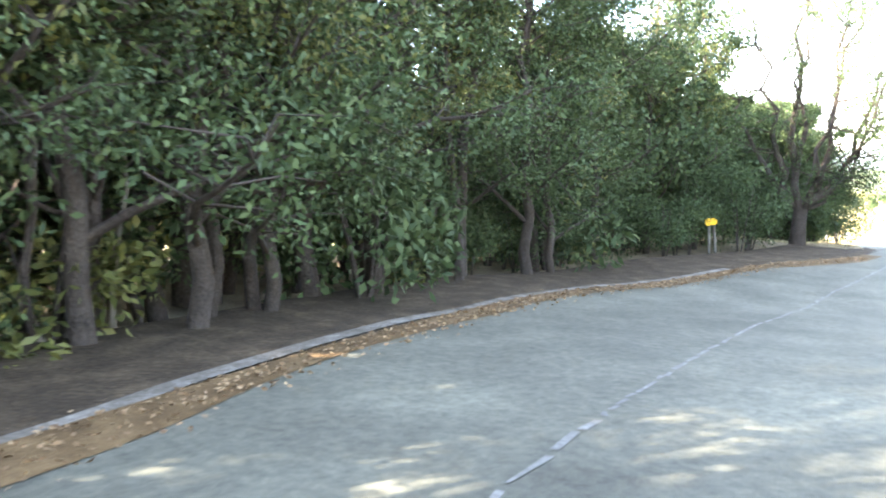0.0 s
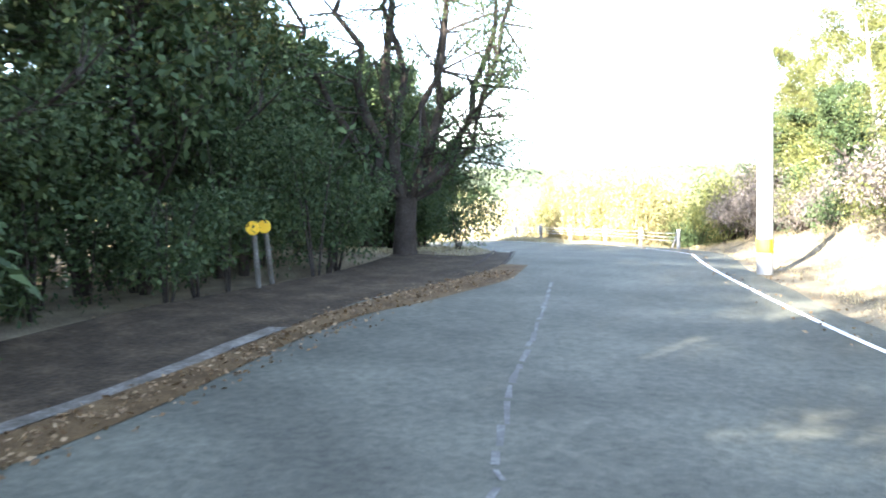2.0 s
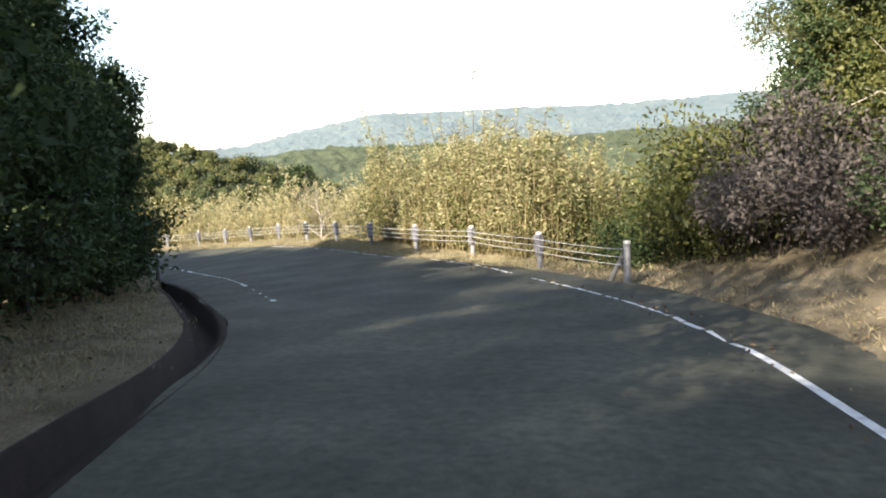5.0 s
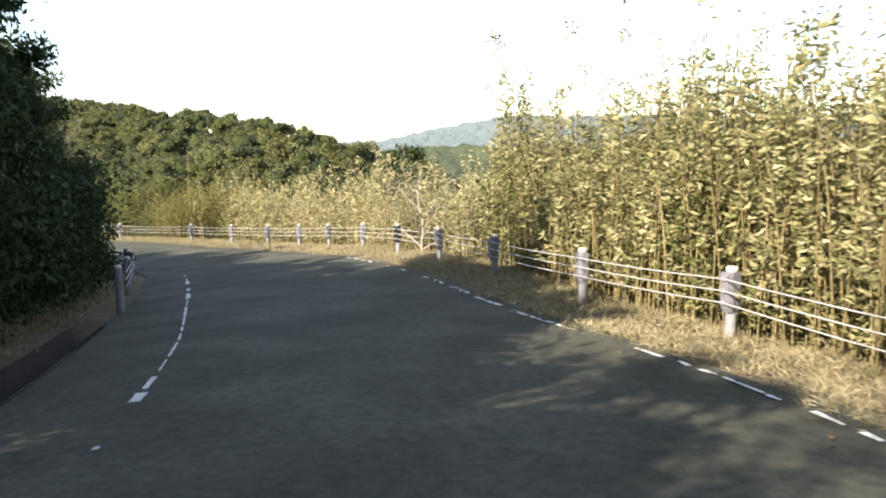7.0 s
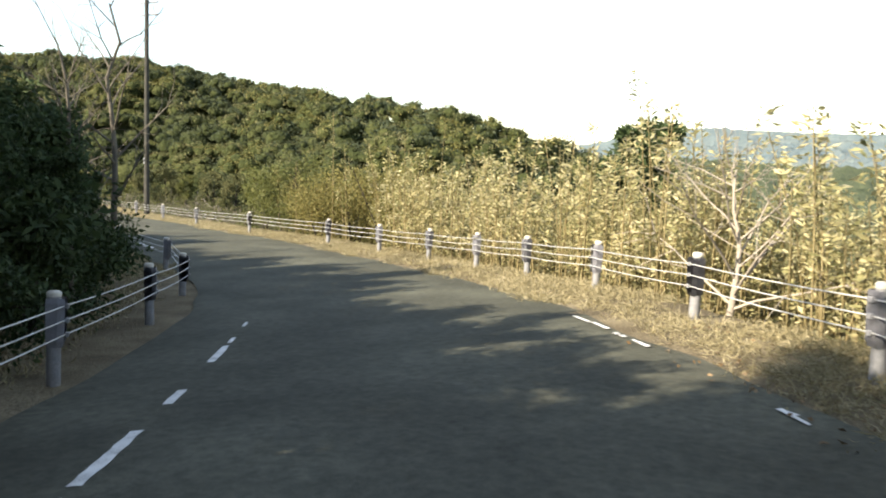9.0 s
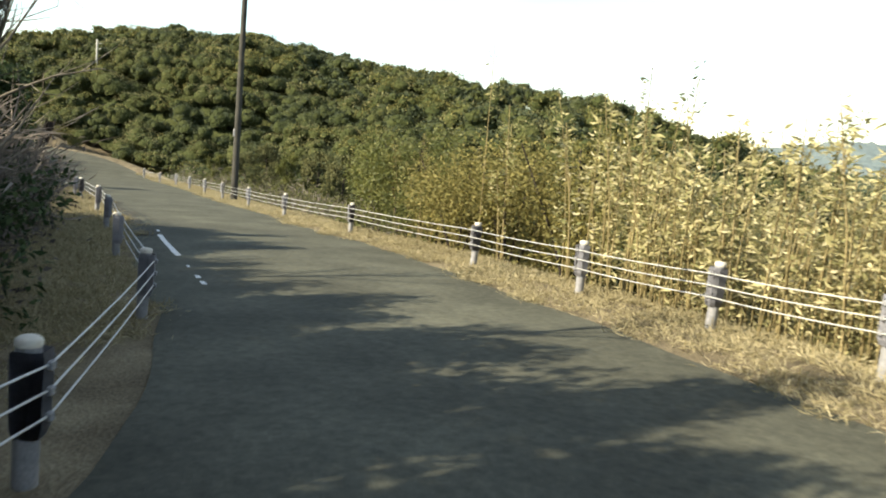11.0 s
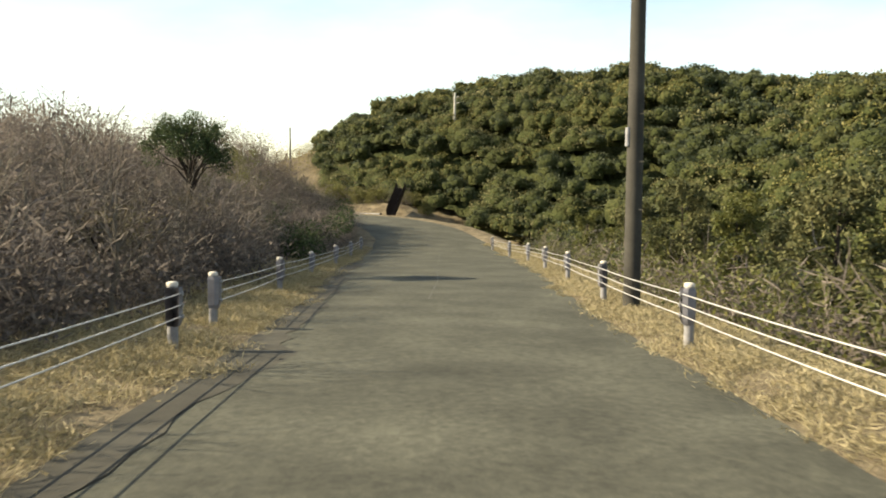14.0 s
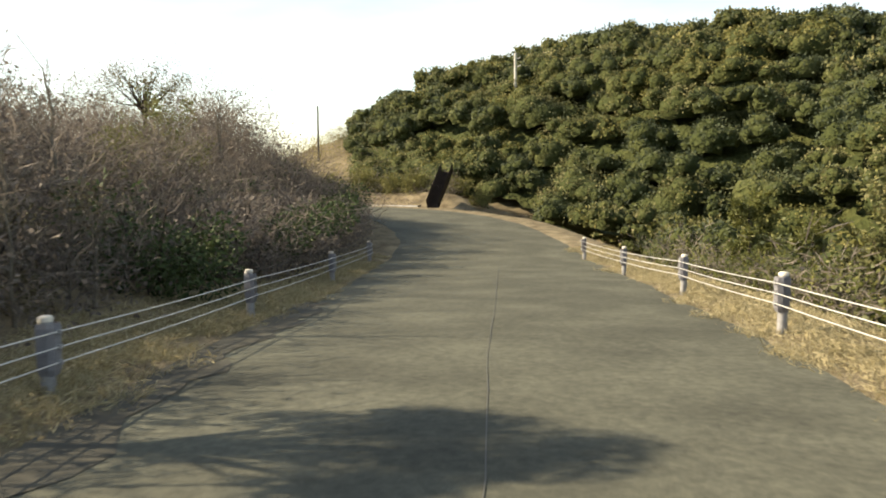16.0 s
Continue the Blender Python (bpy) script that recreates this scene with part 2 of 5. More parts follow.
def from_bm(name, bm, mat, smooth=False):
    me = bpy.data.meshes.new(name)
    bmesh.ops.recalc_face_normals(bm, faces=bm.faces)
    bm.to_mesh(me)
    bm.free()
    me.materials.append(mat)
    if smooth:
        for p in me.polygons:
            p.use_smooth = True
    return me


# ---- the line of the road ----
def spline(points, step=0.5):
    """A smooth curve through points, sampled at even steps."""
    p = np.asarray(points, float)
    p = np.vstack([2 * p[0] - p[1], p, 2 * p[-1] - p[-2]])
    out = []
    for i in range(1, len(p) - 2):
        n = max(2, int(np.linalg.norm(p[i + 1] - p[i]) / step * 2))
        t = np.linspace(0, 1, n, endpoint=False)[:, None]
        a, b, c, d = p[i - 1], p[i], p[i + 1], p[i + 2]
        out.append(0.5 * (2 * b + (c - a) * t + (2 * a - 5 * b + 4 * c - d) * t**2 + (3 * b - a - 3 * c + d) * t**3))
    out = np.vstack(out + [p[-2:-1]])
    s = np.r_[0, np.cumsum(np.linalg.norm(np.diff(out[:, :2], axis=0), axis=1))]
    g = np.arange(0, s[-1], step)
    return np.stack([np.interp(g, s, out[:, k]) for k in range(out.shape[1])], 1)


SPINE = spline([    # x, y, height, cross fall
    (30, -51, 3.4, 0), (23.5, -44.5, 3.1, 0), (18, -38, 2.85, 0), (13.54, -32, 2.61, 0), (10.3, -26.1, 2.28, -.012), (8.2, -20.5, 1.91, -.027), (7.3, -15.6, 1.6, -.03), (6.1, -8.5, 1.52, -.04),
    (4.58, -0.92, 1.4, -.054), (2.95, 5.12, 0.83, -.025), (0.26, 11.1, 0.35, -.005), (-3.02, 16.6, -0.1, .02), (-7.6, 22.2, -0.65, .05), (-12.94, 27.24, -1.22, .07),
    (-18.5, 32.5, -1.69, .046), (-25.5, 36.8, -2.02, .02), (-33.2, 40.4, -2.41, .006), (-41.55, 43.7, -2.8, 0), (-50.2, 47.2, -3.22, 0), (-63, 52.2, -3.8, 0), (-76, 57, -4.35, 0),
    (-84, 59.5, -4.05, 0), (-91, 60.5, -3.55, 0), (-97.5, 59.6, -3.2, 0), (-103, 56.6, -3.0, 0), (-107.6, 51.5, -2.9, 0), (-110.5, 45, -2.8, 0), (-112, 36, -2.7, 0)])
R_EDGE = spline([(35, -45.5), (27, -39.5), (21, -33.5), (17, -28), (14.2, -23), (12.3, -18.4), (10.9, -14), (9.5, -10.2), (8.9, -8), (8.1, -5), (7.3, -1.5), (7.0, 1.5), (6.6, 5.2), (6.0, 7.0), (5.05, 9.4), (4.3, 10.8), (3.65, 12.1),
                 (2.4, 14.9), (0.9, 16.6), (-0.1, 17.9), (-1.25, 19.3), (-3.15, 22.2), (-4.7, 24.3), (-6.2, 26.1), (-8.6, 28.8), (-11.4, 31.3), (-14.4, 33.7), (-16.4, 35.05), (-18.6, 36.35), (-22, 38.1),
                 (-25.4, 39.9), (-31, 42.1), (-37.3, 45), (-45.4, 48.3), (-53.6, 52.0), (-60.4, 55.0), (-68.9, 58.5), (-78, 61.7), (-86, 63.6), (-93, 63.9), (-99.5, 62.6), (-105.4, 59.2), (-110.4, 53.4), (-113.8, 45.6), (-115.4, 36)])
L_EDGE = spline([(27, -56), (20, -48.5), (14.5, -41.5), (10.2, -35), (7.1, -29), (5.6, -25.8), (4.4, -22.6), (3.6, -20), (3.2, -17), (3.05, -14), (2.85, -11.5), (2.8, -9), (3.5, -5.8), (2.85, -2.2), (1.8, 1.5), (0.75, 4.4), (-0.3, 6.8),
                 (-1.4, 8.6), (-2.3, 9.95), (-4.2, 12.9), (-5.9, 15.4), (-7.3, 17.3), (-8.7, 19.2), (-10.6, 21.7), (-12.9, 24.7), (-15.6, 27.9), (-19.6, 30.9), (-22.9, 32.6), (-28, 35.1), (-33.9, 38.1),
                 (-39.5, 40.3), (-44.8, 42.4), (-52.8, 45.1), (-59.6, 47.2), (-65.4, 49.4), (-75.6, 52.9), (-83, 55.7), (-89.5, 56.9), (-95.6, 56.2), (-100.4, 53.6), (-104.4, 49.2), (-107, 43.8), (-108.4, 36)])
TAN = np.gradient(SPINE[:, :2], axis=0)
TAN /= np.linalg.norm(TAN, axis=1, keepdims=True)
RIGHT = np.stack([TAN[:, 1], -TAN[:, 0]], 1)


def along(xy):
    """For places: the index on the spine and the distance to its right."""
    xy = np.atleast_2d(np.asarray(xy, float))[:, :2]
    idx, off = np.empty(len(xy), int), np.empty(len(xy))
    for a in range(0, len(xy), 4000):
        d = xy[a : a + 4000, None] - SPINE[None, :, :2]
        k = (d**2).sum(-1).argmin(1)
        idx[a : a + 4000] = k
        off[a : a + 4000] = (d[np.arange(len(k)), k] * RIGHT[k]).sum(-1)
    far = np.linalg.norm(xy - SPINE[idx, :2], axis=1)
    return idx, np.where(np.abs(off) < far * 0.7, np.sign(off + 1e-6) * far, off)


def edge_offsets(edge):
    i, d = along(edge)
    o = np.argsort(i, kind="stable")
    e = np.interp(np.arange(len(SPINE)), i[o], d[o])
    return np.convolve(np.pad(e, 4, mode="edge"), np.ones(9) / 9, "valid")


DR, DL = edge_offsets(R_EDGE), edge_offsets(L_EDGE)
S_CUT, S_R0, S_DRAIN, S_L0, S_TREEEND, S_R14, S_L2 = (int(along([p])[0][0]) for p in ((-100, 58.6), (5.56, 10.56), (2.7, -2.5), (-9.1, 19.8), (-19, 30), (-36.2, 45), (-46, 45.5)))
RIDGE = np.array([(-198, 40, -11), (-176, 55, -6), (-155, 70, 4.8), (-134, 89.3, 9.6), (-115, 97.5, 9.4), (-96, 106, 6.2), (-70, 104, 3.4), (-48, 95, 0.2), (-25, 97, -6), (0, 102, -12)], float)
RID = spline(RIDGE, 2.0)


def ss(x, a, b):
    t = np.clip((x - a) / (b - a), 0, 1)
    return t * t * (3 - 2 * t)


def ground_z(xy):
    """The height of the ground."""
    xy = np.atleast_2d(np.asarray(xy, float))[:, :2]
    i, d = along(xy)
    dr, dl = DR[i], DL[i]
    z0 = SPINE[i, 2] + SPINE[i, 3] * np.clip(d, dl - 2, dr + 2)
    er, el = d - dr, dl - d
    wob = 0.12 * np.sin(xy[:, 0] * 0.7 + 1.3 * np.sin(xy[:, 1] * 0.5)) * np.cos(xy[:, 1] * 0.6)
    bank = ss(i, S_R0 + 14, S_R0 - 6)
    out = z0 - 0.03
    dip = 0.14 * ss(i, S_R0 - 14, S_R0 - 4) * ss(i, S_R0 + 34, S_R0 + 12) * ss(er, 0.1, 0.7)
    far_cut = ss(i, S_CUT - 6, S_CUT + 3) * 0.95 * (np.clip(er - 2.3, 0, 2.4) + 0.25 * np.clip(er - 4.7, 0, 6))
    right = far_cut - dip + bank * (0.06 * ss(er, 0.8, 1.4) + 0.42 * np.clip(er - 1.6, 0, 7)) + (1 - bank) * (0.06 * ss(er, 0, 0.6) - 0.42 * np.clip(er - 1.5, 0, 9))
    fore = ss(i, S_L0 + 4, S_L0 - 10)
    late = ss(i, S_TREEEND, S_TREEEND + 25)
    rise = ss(i, S_L2 - 16, S_L2 + 28) * np.interp(el, [2, 4, 6, 8, 11, 16], [0, 0.45, 1.2, 2.0, 2.9, 3.4])
    left = fore * ((0.05 * ss(i, S_DRAIN - 8, S_DRAIN + 2) - 0.2 * ss(i, S_DRAIN + 2, S_DRAIN - 8)) * ss(el, 0.2, 1.6) + 0.06 * np.clip(el - 3, 0, 8) - 0.25 * np.clip(el - 11, 0, 25)) + (1 - fore) * (0.05 * ss(el, 0, 0.8) + 0.06 * late * ss(el, 0.3, 1.1) - 0.04 * late * np.clip(el - 1.8, 0, 9) + rise - 0.1 * (1 - late) * np.clip(el - 4, 0, 10))
    out = out + np.where(er > 0, right, 0) + np.where(el > 0, left, 0) + wob * ss(np.maximum(er, el), 1.2, 4)
    away = ss(np.maximum(er, el), 15, 120)
    out = out * (1 - away) + (-15) * away
    dd = xy[:, None] - RID[None, :, :2] if len(xy) < 5000 else None
    if dd is None:
        k = np.concatenate([((xy[a : a + 4000, None] - RID[None, :, :2]) ** 2).sum(-1).argmin(1) for a in range(0, len(xy), 4000)])
    else:
        k = (dd**2).sum(-1).argmin(1)
    far = np.linalg.norm(xy - RID[k, :2], axis=1)
    hill = -15 + (RID[k, 2] + 15) * np.exp(-((far / 34) ** 2))
    keep = ss(np.maximum(er, el), 2.5, np.interp(i, [S_R14 + 20, S_R14 + 90], [26, 19]))
    return np.maximum(out, hill * keep + out * (1 - keep))


def at_road(i, e, right=True):
    """A place e metres outside the road's edge at an index of the spine."""
    i = np.asarray(i)
    d = DR[i] + e if right else DL[i] - e
    return SPINE[i, :2] + RIGHT[i] * np.asarray(d)[..., None]


# ---- ground and road ----
def axis(lo, hi, step, far):
    a = np.arange(lo, hi, step)
    g = step * 1.35 ** np.arange(1, 60)
    g = np.cumsum(g)
    g = g[g < far]
    return np.r_[(lo - g)[::-1], a, hi - step + g]


gx, gy = axis(-140, 45, 0.8, 3200), axis(-60, 120, 0.8, 3200)
GX, GY = np.meshgrid(gx, gy)
gxy = np.stack([GX.ravel(), GY.ravel()], 1)
gz = ground_z(gxy)
g_i, g_d = along(gxy)
g_el = DL[g_i] - g_d
S_CH0, S_CH1 = (int(along([p])[0][0]) for p in ((3.5, -5.0), (-8.4, 18.6)))
gz = gz - 0.45 * ss(g_i, S_CH0 - 3, S_CH0) * ss(g_i, S_CH1 + 3, S_CH1) * ss(g_el, -1.0, -0.4) * ss(g_el, 2.2, 1.5)
nx, ny = len(gx), len(gy)
gi = (np.arange(ny - 1)[:, None] * nx + np.arange(nx - 1)[None]).ravel()
ground = tagged(new("ground", mesh_np("ground", np.c_[gxy, gz], np.stack([gi, gi + 1, gi + nx + 1, gi + nx], 1), M_GROUND, True)), "brown soil slope with dry litter beside the road", "ground", kind="structure")


def strip(name, i0, i1, a, b, lift, mat, cuts=1, crown=0.0):
    """A strip along the road between two offsets from the spine (arrays or numbers)."""
    i = np.arange(max(0, i0), min(len(SPINE), i1))
    a, b = np.broadcast_to(a, len(SPINE))[i], np.broadcast_to(b, len(SPINE))[i]
    rows = []
    for k in range(cuts + 1):
        f = k / cuts
        d = a + (b - a) * f
        xy = SPINE[i, :2] + RIGHT[i] * d[:, None]
        rows.append(np.c_[xy, SPINE[i, 2] + SPINE[i, 3] * d + lift + crown * (1 - (2 * f - 1) ** 2)])
    v = np.stack(rows, 1).reshape(-1, 3)
    c = cuts + 1
    base = (np.arange(len(i) - 1)[:, None] * c + np.arange(cuts)[None]).ravel()
    return mesh_np(name, v, np.stack([base, base + 1, base + c + 1, base + c], 1), mat, True)


margin = np.interp(np.arange(len(SPINE)), [int(along([q])[0][0]) for q in ((12.3, -18.4), (8.9, -8), (6.6, 5.2), (5.05, 9.4), (2.4, 14.9))], [0.0, 0.35, 0.85, 0.8, 0.0])
jag = np.convolve(rng.normal(0, 0.1, len(SPINE)), np.hanning(7) / 3, "same")
road = tagged(new("road", strip("road", 0, 9999, DL + jag, DR + margin + jag[::-1], 0.0, M_ASPHALT, 8, 0.03)), "worn grey asphalt of a narrow mountain road", "road", kind="structure")


def line_pieces(name, label, spans_, offset, width):
    """A painted edge line, worn into pieces."""
    top = tagged(new(name), label, "road marking", kind="structure")
    for i0, i1 in spans_:
        part("paint_piece", strip("paint_piece", i0, i1, offset - width / 2, offset + width / 2, 0.022, M_PAINT), top)


def idx(x, y):
    return int(along([(x, y)])[0][0])


def worn_line(name, label, i0, i1, offset, width, share, mat=M_PAINT, lift=0.022):
    """An edge line flaked into short uneven pieces, in stretches of about four metres."""
    top = tagged(new(name), label, "road marking", kind="structure")
    g = np.random.default_rng(90)
    for a in range(i0, i1, 8):
        vs, qs = [], []
        u = float(a)
        while u < min(i1, a + 8):
            ln = g.uniform(0.25, 1.3)
            if g.random() < share:
                for w, sgn in ((u, 1), (u + ln, -1)):
                    k = min(int(w), len(SPINE) - 2)
                    f = w - k
                    s_ = SPINE[k] * (1 - f) + SPINE[k + 1] * f
                    half, mid = width * g.uniform(0.18, 0.5), offset[k] + g.normal(0, 0.012)
                    for e in (mid - half, mid + half):
                        vs.append((*(s_[:2] + RIGHT[k] * e), s_[2] + s_[3] * e + lift))
                b = len(vs) - 4
                qs.append((b, b + 1, b + 3, b + 2))
            u += ln + g.uniform(0.02, 0.4)
        if qs:
            part("paint_piece", mesh_np("paint_piece", vs, qs, mat), top)


line_pieces("edge_line", "worn white edge line painted on the asphalt", [(idx(24, -36), idx(6.5, 4.6))], DR - 0.27, 0.085)
worn_line("edge_line", "scuffed white edge line at the end of the bank", idx(6.5, 4.6) - 1, idx(4.6, 11.4), DR - 0.27, 0.085, 0.95)
worn_line("edge_line", "flaking white edge line on the outer side of the bend", idx(4.6, 11.4), idx(-9.0, 28.6), DR - 0.27, 0.075, 0.62)
L_OFF = np.interp(np.arange(len(SPINE)), [139, 149, 157, 166, 174, 185, 208, 214, 223], [1.09, 1.17, 1.25, 1.21, 1.17, 1.08, 0.82, 0.73, 0.53]) + DL


def dashes(label, spans_, seed):
    """What is left of the inner edge line: ragged pieces between fractional stations of the road."""
    top = tagged(new("edge_line"), label, "road marking", kind="structure")
    g = np.random.default_rng(seed)
    for u0, u1, width in spans_:
        us = np.r_[np.arange(u0, u1, 0.22), u1]
        vs = []
        for u in us:
            k = int(u)
            f = u - k
            s_ = SPINE[k] * (1 - f) + SPINE[k + 1] * f
            o_ = L_OFF[k] * (1 - f) + L_OFF[k + 1] * f
            for e in (o_ - width / 2 * g.uniform(0.7, 1.1), o_ + width / 2 * g.uniform(0.7, 1.1)):
                vs.append((*(s_[:2] + RIGHT[k] * e), s_[2] + s_[3] * e + 0.024))
        b_ = 2 * np.arange(len(us) - 1)
        part("paint_piece", mesh_np("paint_piece", vs, np.stack([b_, b_ + 1, b_ + 3, b_ + 2], 1), M_PAINT), top)


dashes("few worn spots of a white edge line", [(139.6, 140.3, 0.1), (141.6, 141.9, 0.05), (143.4, 143.7, 0.05), (145.8, 146.0, 0.05), (148.8, 149.6, 0.11), (150.0, 151.2, 0.06)], 91)
dashes("flaking white edge line along the inside of the bend", [(151.9, 153.4, 0.025), (153.8, 156.2, 0.035), (156.6, 158.0, 0.04), (158.5, 159.6, 0.03), (160.1, 162.4, 0.035), (162.7, 165.9, 0.05), (166.4, 169.0, 0.022), (169.4, 171.9, 0.1), (173.6, 174.7, 0.1), (177.4, 179.4, 0.09), (179.8, 180.6, 0.06), (182.4, 183.2, 0.05)], 92)
dashes("broken white edge line painted on the asphalt", [(207.6, 208.3, 0.08), (208.9, 209.5, 0.08), (211.4, 211.8, 0.05), (214.6, 223.4, 0.12), (225.2, 226.2, 0.08)], 93)
FADED = [(10.6, -29.0), (9.3, -25.3), (8.6, -23.1), (7.6, -19.6), (6.95, -17.0), (6.2, -14.0), (5.8, -11.6), (4.95, -7.2)]
f_i, f_d = along(FADED)
worn_line("centre_line", "faded white line down the middle of the shaded road", int(f_i[0]), int(f_i[-1]), np.interp(np.arange(len(SPINE)), f_i, f_d), 0.07, 0.97, M_OLDPAINT, 0.036)
crackle = np.convolve(rng.normal(0, 0.04, len(SPINE)), np.ones(9) / 9, 'same')
crack_d = np.interp(np.arange(len(SPINE)), [262, 269, 278, 287, 300, 319], [-0.34, -0.25, -0.1, -0.1, 0.06, 0.31]) + crackle * 0.6
tagged(new("road_crack", strip("road_crack", 266, 320, crack_d, crack_d + 0.006 + 0.14 * np.abs(crackle), 0.036, M_TAR)), "dark tar-filled crack along the asphalt", "crack", kind="structure")


# gutter and kerb of the inner bend
def along_strip(name, i, prof, mat):
    """A band of a given section along the inner edge: distance outside the edge, height over it."""
    rows = []
    for e, z in prof:
        xy = SPINE[i, :2] + RIGHT[i] * (DL[i] - e)[:, None]
        rows.append(np.c_[xy, SPINE[i, 2] + SPINE[i, 3] * (DL[i] - min(e, 2)) + z])
    v = np.stack(rows, 1).reshape(-1, 3)
    c = len(prof)
    b = (np.arange(len(i) - 1)[:, None] * c + np.arange(c - 1)[None]).ravel()
    return mesh_np(name, v, np.stack([b, b + 1, b + c + 1, b + c], 1), mat)


CH = np.arange(S_CH0, S_CH1)
tagged(new("drain_channel", along_strip("drain_channel", CH, [(0.6, 0.0), (0.52, 0.02), (0.47, -0.36), (0.14, -0.36), (0.09, -0.01), (-0.02, 0.004)], M_DITCH_SHADE)), "dark open concrete drain channel along the bend", "drain", kind="structure")
sh = along_strip("shoulder", CH, [(2.8, 0), (2.3, 0), (1.8, 0), (1.3, 0), (0.9, 0), (0.56, 0)], M_GROUND)
sh_v = np.array([q.co[:] for q in sh.vertices])
sh_v[:, 2] = ground_z(sh_v) + np.tile([-0.04, 0.012, 0.014, 0.014, 0.014, 0.014], len(CH))
sh.vertices.foreach_set("co", sh_v.ravel().astype(np.float32))
tagged(new("shoulder", sh), "bare brown soil shoulder beside the drain channel", "shoulder", kind="structure")
gut = np.convolve(rng.normal(0, 0.3, len(SPINE)), np.hanning(13) / 6, "same")
ragged = np.convolve(rng.normal(0, 0.06, len(SPINE)), np.hanning(7) / 3, "same")
tagged(new("gutter", strip("gutter", 0, idx(3.1, -11.8), DL - 0.25 + gut * 0.3 + ragged * 1.8, DL - 0.03 + gut * 0.2 + ragged * 1.3, 0.014, M_GUTTER, 2)), "pale concrete gutter strip under leaf litter", "gutter", kind="structure")
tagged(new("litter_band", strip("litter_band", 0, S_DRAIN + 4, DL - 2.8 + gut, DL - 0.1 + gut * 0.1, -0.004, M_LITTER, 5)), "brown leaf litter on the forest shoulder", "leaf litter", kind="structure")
tagged(new("litter_wash", strip("litter_wash", 0, S_DRAIN - 3, DL - 0.03 + gut * 0.1, DL + 0.5 + gut * 1.5 + ragged * 1.5, 0.016, M_WASH, 2)), "brown leaves washed onto the asphalt edge", "leaf litter", kind="structure")

silt = np.convolve(np.random.default_rng(77).normal(0, 0.35, len(SPINE)), np.hanning(6) / 2, "same")
DAMP = strip("damp_edge", idx(-30, 37), idx(-66, 50), DL - 0.2, DL + 0.2 + np.abs(silt), 0.014, M_DAMP, 2)
tagged(new("damp_edge", DAMP), "dark silted strip along the asphalt edge", "road edge", kind="structure")

# ---- guard cables ----
POST_H = 0.8


def post_meshes():
    pipe = mesh_np("post", *tube([(0, 0, -0.25), (0, 0, 0.3), (0, 0, POST_H - 0.02), (0, 0, POST_H)], [0.066, 0.066, 0.066, 0.06], 14), M_STEEL, True)
    # bracket: a bent plate, open at the back, in front of the pipe
    bm = bmesh.new()
    prof = [(-0.074, -0.06), (-0.084, 0.04), (-0.06, 0.1), (0.06, 0.1), (0.084, 0.04), (0.074, -0.06)]
    rings = []
    for z, k in ((0.3, 0.8), (0.36, 1.0), (POST_H - 0.06, 1.08), (POST_H - 0.02, 1.0)):
        rings.append([bm.verts.new((x * k, y * k, z)) for x, y in prof])
    for a, b in zip(rings, rings[1:]):
        for j in range(len(prof) - 1):
            bm.faces.new((a[j], a[j + 1], b[j + 1], b[j]))
    bmesh.ops.solidify(bm, geom=bm.faces[:], thickness=0.008)
    bracket = from_bm("bracket", bm, M_BRACKET)
    cap = mesh_np("cap", *tube([(0, 0, POST_H - 0.005), (0, 0, POST_H + 0.03), (0, 0, POST_H + 0.045), (0, 0, POST_H + 0.05)], [0.07, 0.07, 0.052, 0.001], 14), M_CAP, True)
    bm = bmesh.new()
    bmesh.ops.create_cube(bm, size=1, matrix=Matrix.Translation((0, 0.118, 0)) @ Matrix.Diagonal((0.05, 0.035, 0.05, 1)))
    bmesh.ops.bevel(bm, geom=bm.edges[:], offset=0.006, segments=1, affect="EDGES")
    clamp = from_bm("cable_clamp", bm, M_STEEL)
    return pipe, bracket, cap, clamp


PIPE, BRACKET, CAP, CLAMP = post_meshes()


